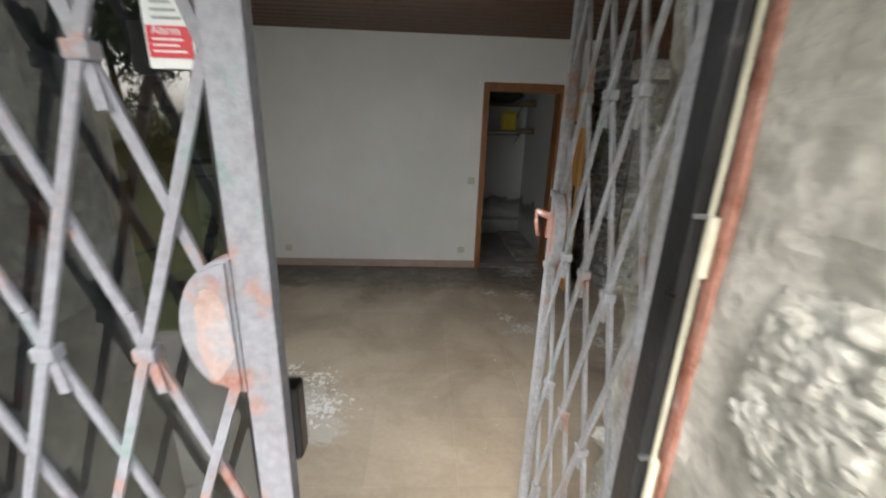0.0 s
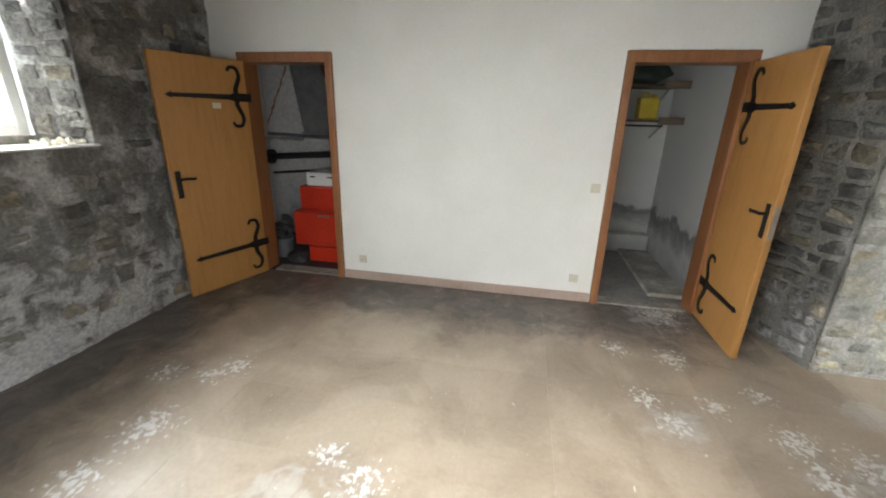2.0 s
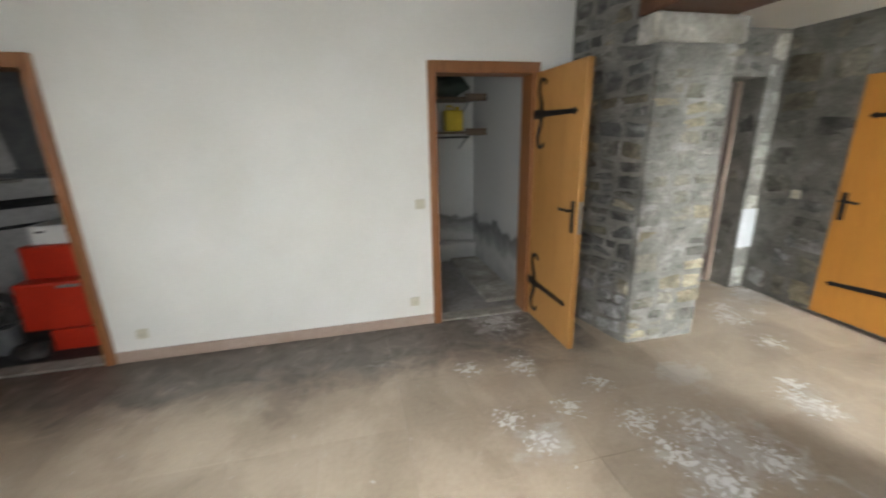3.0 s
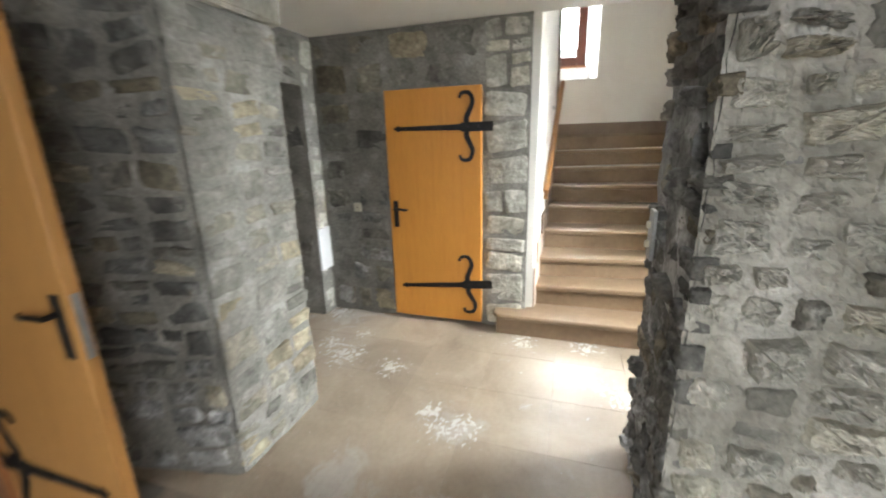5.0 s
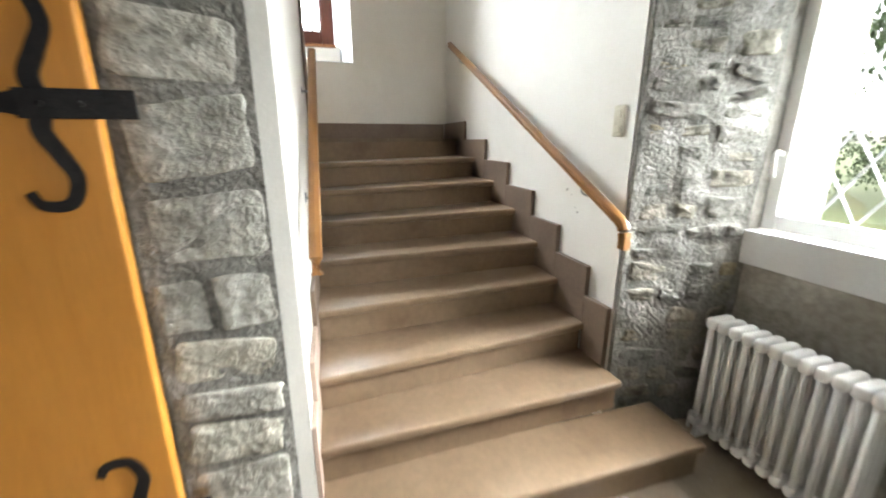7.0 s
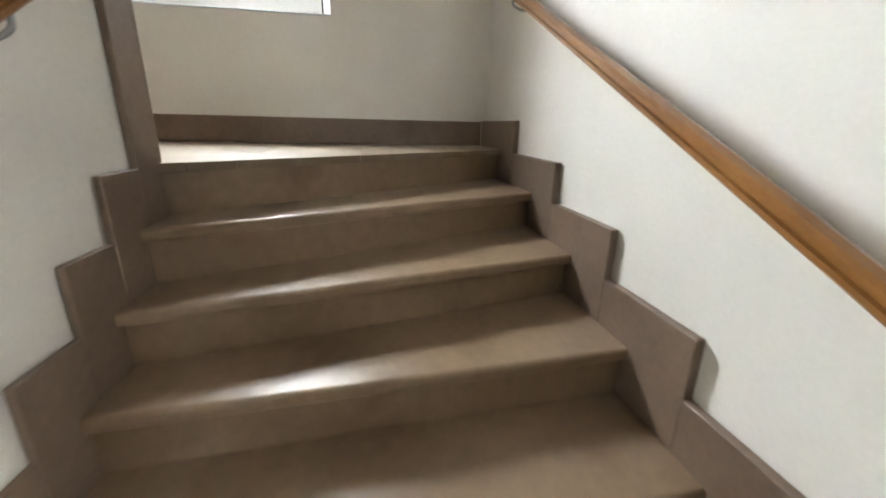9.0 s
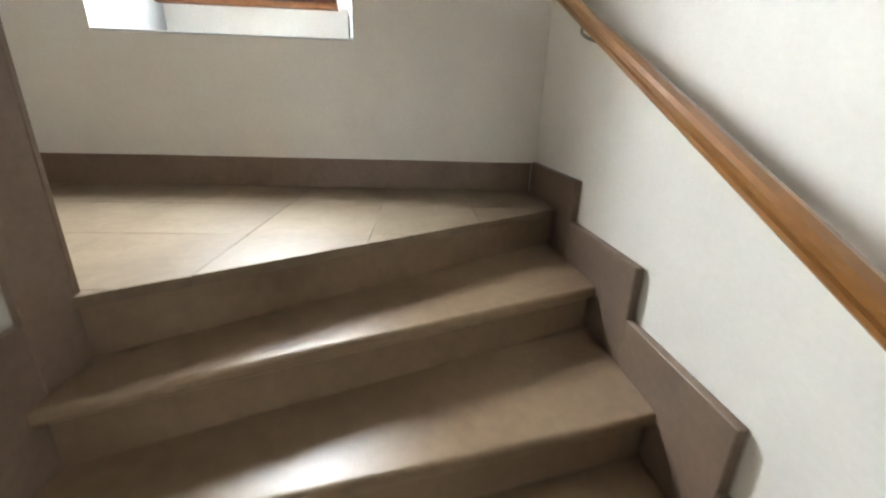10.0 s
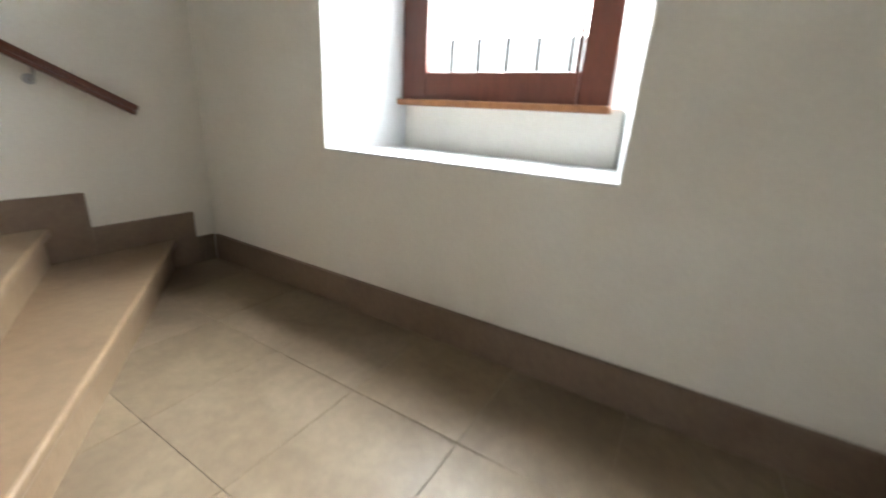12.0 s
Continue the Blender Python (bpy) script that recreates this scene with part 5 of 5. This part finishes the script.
rr = random.Random(21)
streak = [Vector((-2.66 - 0.34 * i / 18 + rr.uniform(-0.012, 0.012), 6.247, 2.09 - 0.70 * i / 18)) for i in range(19)]
part("rust_streak", sweep(streak, [(-0.006, -0.003), (0.006, -0.003), (0.006, 0.003), (-0.006, 0.003)], up=Vector((0, 1, 0)), taper=[rr.uniform(0.6, 2.6) for _ in streak]), "rust", wall_boiler_room, "brown streak down the wall")
ledge = thing("wall_ledge", "pale narrow board fixed on the grimy wall", "board")
part("board", bx(-2.995, -2.50, 6.10, 6.248, 1.225, 1.25, bevel=0.004), "cement", ledge)
rag = thing("blue_bag", "crumpled dark blue plastic bag beside the bucket", "bag")
bm = bmesh.new()
bmesh.ops.create_icosphere(bm, subdivisions=3, radius=1.0, matrix=Matrix.Translation((-2.53, 5.47, 0.16)) @ Matrix.Diagonal((0.09, 0.09, 0.19, 1)))
for v in bm.verts:
    v.co += noise.noise_vector(v.co * 15) * 0.03
    v.co.z = max(v.co.z, -0.011)
part("film", bm, "blue_film", rag)

# ---- store room contents ----
shelf_g = "store room shelves"
for z, lab in ((1.575, "old wooden shelf board with a metal rail below"), (1.93, "old wooden shelf board holding a dark tarpaulin")):
    sh = thing("shelf", lab, "shelf", group=shelf_g)
    part("board", bx(0.42, 1.83, 6.22, 6.748, z - 0.025, z, bevel=0.003), "shelf_wood", sh)
    part("front_batten", bx(1.62, 1.86, 6.18, 6.22, z - 0.045, z + 0.03, bevel=0.004), "shelf_wood", sh)
    for x in (0.6, 1.7):
        part("shelf_bracket", sweep([(x, 6.74, z - 0.2), (x, 6.30, z - 0.03)], [(-0.01, -0.006), (0.01, -0.006), (0.01, 0.006), (-0.01, 0.006)]), "metal", sh)
part("hanging_rail", cyl(bmesh.new(), (0.42, 6.19, 1.515), (1.66, 6.19, 1.515), 0.011, 12), "dark", sh, "dark metal hanging rail")
jug = thing("canister", "yellow plastic canister on the store room shelf", "canister")
part("body", bx(1.42, 1.62, 6.26, 6.42, 1.577, 1.80, bevel=0.022, seg=3), "yellow", jug)
part("cap", cyl(bmesh.new(), (1.57, 6.34, 1.80), (1.57, 6.34, 1.835), 0.026, 16), "yellow", jug, "bright yellow screw cap")
part("handle", sweep(smooth_line([(1.52, 6.34, 1.80), (1.51, 6.34, 1.84), (1.46, 6.34, 1.84), (1.45, 6.34, 1.80)], 4), ring(0.010, 0.010, 8)), "yellow", jug)
tarp = thing("tarpaulin", "bundled dark green tarpaulin on the upper shelf", "tarpaulin")
bm = bmesh.new()
bmesh.ops.create_icosphere(bm, subdivisions=4, radius=1.0, matrix=Matrix.Translation((1.33, 6.46, 2.06)) @ Matrix.Diagonal((0.42, 0.2, 0.15, 1)))
for v in bm.verts:
    v.co += noise.noise_vector(v.co * 7) * 0.06 + noise.noise_vector(v.co * 19) * 0.02
    v.co.z = max(v.co.z, 1.932)
part("cloth", bm, "tarp", tarp, smooth=True)
rub = thing("rubble_piece", "small flat broken board on the store room plinth", "board")
part("board", bx(1.0, 1.25, 6.5, 6.62, 0.222, 0.245, bevel=0.003), "shelf_wood", rub)

# crumbs of mortar on the niche sill
deb = bmesh.new()
r3 = random.Random(11)
for i in range(26):
    c = Vector((-2.66 + r3.uniform(-0.13, 0.05), 3.58 + r3.uniform(-0.12, 0.09), 1.345 + r3.uniform(0, 0.02)))
    s = r3.uniform(0.008, 0.022)
    bmesh.ops.create_icosphere(deb, subdivisions=1, radius=1.0, matrix=Matrix.Translation(c) @ pose(0, 0, 0, r3.uniform(0, 90), r3.uniform(0, 90), r3.uniform(0, 90)) @ Matrix.Diagonal((s * 1.4, s, s * 0.7, 1)))
tagged(part("mortar_crumbs", deb, "cream"), "heap of pale mortar crumbs on the window sill", "rubble", kind="stuff")
tape = tagged(part("tape_piece", bx(0.26, 0.335, 0.0225, 0.0235, 1.585, 1.63), "cream"), "torn piece of cream tape on the oak door", "tape")
tape.matrix_world = pose(-2.245, 4.865, 0, 0, 0, -109)

# ---- outside ----
structure("ground", prism([(-400, -400), (400, -400), (400, 400), (-400, 400)], -1.0, -0.12), "grass", "lawn outside the building", "ground")
structure("path_outside", bx(-2.2, 3.0, -1.2, 0.34, -0.119, -0.05, bevel=0.01), "paving", "grey paved strip before the gate", "pavement")


def house():
    th = thing("house", "white rendered house with dark windows across the lawn", "house", (-3.0, -26.0, -0.12))
    part("wall", bx(-7, 7, -4, 4, 0, 5.4), "facade", th)
    roof = bmesh.new()
    prism([(-7.5, -4.6), (7.5, -4.6), (7.5, 4.6), (-7.5, 4.6)], 5.4, 5.5, bm=roof)
    a = [roof.verts.new(p) for p in ((-7.5, -4.6, 5.5), (7.5, -4.6, 5.5), (7.5, 4.6, 5.5), (-7.5, 4.6, 5.5), (-7.5, 0, 8.6), (7.5, 0, 8.6))]
    for q in ((0, 1, 5, 4), (2, 3, 4, 5), (0, 4, 3), (1, 2, 5)):
        roof.faces.new([a[i] for i in q])
    part("roof", roof, "slate", th)
    for z in (0.9, 3.4):
        for x in (-5, -2, 1.2, 4.4):
            w = part("window", box(bmesh.new(), x - 0.6, x + 0.6, 3.98, 4.06, z, z + 1.4), "white_paint", th)
            for dx in (-0.28, 0.28):
                part("pane", bx(x + dx - 0.24, x + dx + 0.24, 4.061, 4.075, z + 0.08, z + 1.32), "dark", w)


house()


def leaf_cloud(name, material, parent, centre, size, count, seed, leaf=0.16):
    """Many small leaves in an uneven crown."""
    r = random.Random(seed)
    verts, faces = [], []
    blobs = [(Vector((r.gauss(0, 0.42), r.gauss(0, 0.42), r.gauss(0, 0.36))), r.uniform(0.22, 0.42)) for _ in range(18)]
    for _ in range(count):
        c, q = r.choice(blobs)
        p = c + Vector((r.gauss(0, 1), r.gauss(0, 1), r.gauss(0, 1))).normalized() * q * r.uniform(0.6, 1.0)
        p = Vector((p.x * size[0], p.y * size[1], p.z * size[2])) + Vector(centre)
        e = Euler((r.uniform(0, 3), r.uniform(0, 3), r.uniform(0, 6)))
        i = len(verts)
        for a, b in ((-0.5, 0), (0, -0.3), (0.5, 0), (0, 0.3)):
            v = Vector((a * leaf, b * leaf, 0.1 * leaf * abs(a)))
            v.rotate(e)
            verts.append(tuple(p + v))
        faces.append((i, i + 1, i + 2, i + 3))
    me = bpy.data.meshes.new(name)
    me.from_pydata(verts, [], faces)
    me.materials.append(M[material])
    ob = new(name, me)
    ob.parent = parent
    return ob


for i, (x, y, h, s) in enumerate(((-8.5, -15, 7.5, 2.6), (3.5, -17, 8.5, 3.0), (9.5, -14, 6.5, 2.4), (-15, -20, 9, 3.2), (14, -22, 9, 3.2))):
    tr = thing("tree", "dark leafy garden tree beyond the lawn", "tree", (x, y, -0.12), group="garden trees")
    tb = sweep([(0, 0, 0), (0.1, 0.05, h * 0.3), (0.0, 0.1, h * 0.6), (0.1, 0, h * 0.85)], ring(0.2, 0.2, 9), taper=[1.2, 0.9, 0.5, 0.2])
    for k in range(6):
        a = k * 1.1
        sweep([(0.05, 0.05, h * (0.35 + 0.07 * k)), (math.cos(a) * s * 0.4, math.sin(a) * s * 0.4, h * (0.5 + 0.07 * k)), (math.cos(a) * s * 0.75, math.sin(a) * s * 0.75, h * (0.56 + 0.07 * k))], ring(0.08, 0.08, 6), tb, taper=[1, 0.6, 0.2])
    part("trunk", tb, "bark", tr)
    leaf_cloud("crown", "leaf", tr, (0, 0, h * 0.72), (s * 1.4, s * 1.4, h * 0.5), 5200, 40 + i, 0.22)
for i, x in enumerate((-6.5, -3.5, -0.5, 2.5, 5.5, 8.5)):
    hg = thing("shrub", "dense green garden shrub at the lawn's edge", "shrub", (x, -9.5 - (i % 2) * 0.9, -0.12), group="garden shrubs")
    leaf_cloud("foliage", "leaf", hg, (0, 0, 0.75), (1.7, 1.0, 1.3), 2600, 80 + i, 0.11)
    part("stem", sweep([(0, 0, 0), (0.05, 0, 0.4), (0, 0.05, 0.8)], ring(0.05, 0.05, 7), taper=[1, 0.7, 0.3]), "bark", hg)
gw = thing("garden_wall", "cream rendered garden wall outside the side window", "wall", (0, 0, -0.12))
part("wall", bx(-7.2, -6.9, -1.0, 9.0, 0, 3.2, bevel=0.02), "facade", gw)
part("coping", bx(-7.26, -6.84, -1.05, 9.05, 3.2, 3.28, bevel=0.01), "paving", gw)

# ---- floor slabs ----
cache = {}
for i in range(-6, 15):
    for j in range(0, 12):
        x0, y0 = -2.623 + 0.45 * (i + 6), 0.555 + 0.45 * j
        if x0 > 4.3 or y0 > 4.85:
            continue
        x1, y1 = min(x0 + 0.45, 4.33), min(y0 + 0.45, 4.915)
        if x0 > 2.9:
            y1 = min(y0 + 0.45, 5.1)
        key = (round(x1 - x0, 3), round(y1 - y0, 3))
        if key[0] < 0.03 or key[1] < 0.03:
            continue
        if key not in cache:
            cache[key] = finish(bx(0.0004, key[0] - 0.0004, 0.0004, key[1] - 0.0004, -0.014, 0.0, bevel=0.0006, seg=1), "slab", "floor")
        ob = new("slab", cache[key])
        ob.parent = floor_base
        ob.location = (x0, y0, rng.uniform(-0.0005, 0.0))

# ---- stones of the walls ----
rubble(wall_west, (-2.60, 4.92), (-2.60, 2.2), 0.02, 2.48, holes=[(1.19, 2.72, 1.31, 2.48)], size=(0.26, 0.16), proud=0.026, kind=("stone_dark", "stone", "stone_dark"), gap=0.02, skip=0.28)
rubble(wall_west, (-2.60, 3.71), (-2.95, 3.64), 1.36, 2.34, size=(0.2, 0.16), proud=0.022, kind="stone_dark", gap=0.025, skip=0.1)
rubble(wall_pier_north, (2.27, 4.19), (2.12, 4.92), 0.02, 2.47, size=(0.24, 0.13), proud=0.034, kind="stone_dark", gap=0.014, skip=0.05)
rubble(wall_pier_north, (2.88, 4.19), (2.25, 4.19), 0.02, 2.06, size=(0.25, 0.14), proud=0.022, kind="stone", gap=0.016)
rubble(wall_pier_south, (2.30, 1.3), (2.30, 2.425), 0.02, 2.46, size=(0.17, 0.12), proud=0.055, kind=("stone_craggy", "stone_craggy", "stone_craggy", "stone_craggy", "stone"), gap=0.022, skip=0.08)
# jamb stones darker than the west face, painting in its shade and grime
rubble(wall_pier_south, (2.25, 2.41), (2.94, 2.41), 0.02, 2.22, holes=[(0.065, 0.27, 1.435, 1.55), (0.31, 0.43, 1.08, 1.28)], size=(0.20, 0.12), proud=0.036, kind="stone_dark", gap=0.02)
rubble(wall_pier_south, (2.91, 2.43), (2.91, 1.6), 0.02, 2.33, size=(0.24, 0.12), proud=0.04, kind="stone", gap=0.02)
rubble(wall_hall_east, (4.15, 3.07), (4.15, 3.41), 0.02, 2.34, size=(0.30, 0.22), proud=0.020, kind="stone_light", gap=0.012)
rubble(wall_hall_east, (4.15, 4.20), (4.15, 4.85), 0.02, 2.34, size=(0.34, 0.22), proud=0.018, kind=("stone", "stone_dark"), gap=0.03, skip=0.12)
rubble(wall_hall_east, (4.15, 3.42), (4.15, 4.19), 1.92, 2.34, size=(0.42, 0.22), proud=0.02, kind="stone", gap=0.014)
rubble(wall_hall_north, (4.14, 4.86), (3.975, 4.86), 0.02, 2.34, size=(0.2, 0.26), proud=0.014, kind="stone_light", gap=0.014)
rubble(wall_hall_north, (3.97, 4.88), (3.97, 5.06), 0.02, 1.95, size=(0.2, 0.4), proud=0.006, kind="stone_dark", gap=0.004)
rubble(wall_hall_north, (3.97, 4.86), (2.88, 4.86), 2.0, 2.33, size=(0.3, 0.16), proud=0.025, kind="stone", gap=0.03)
rubble(wall_south, (0.985, 1.14), (0.985, 1.57), 0.02, 2.3, holes=[(0.10, 0.26, 0.98, 1.30)], size=(0.20, 0.13), proud=0.045, kind="stone_craggy", gap=0.03, skip=0.35)
rubble(wall_south, (0.97, 1.53), (2.28, 1.53), 0.02, 2.46, size=(0.26, 0.15), proud=0.03, kind="stone", gap=0.02, skip=0.1)
rubble(wall_hall_stub, (4.30, 0.90), (4.43, 1.48), 0.02, 2.34, size=(0.24, 0.13), proud=0.022, kind="stone", gap=0.022, skip=0.1)

whitened = tagged(part("whitened_block", bx(3.966, 4.145, 4.836, 4.858, 0.42, 0.80, bevel=0.008), "reveal", wall_hall_north), "white painted block on the stone jamb")
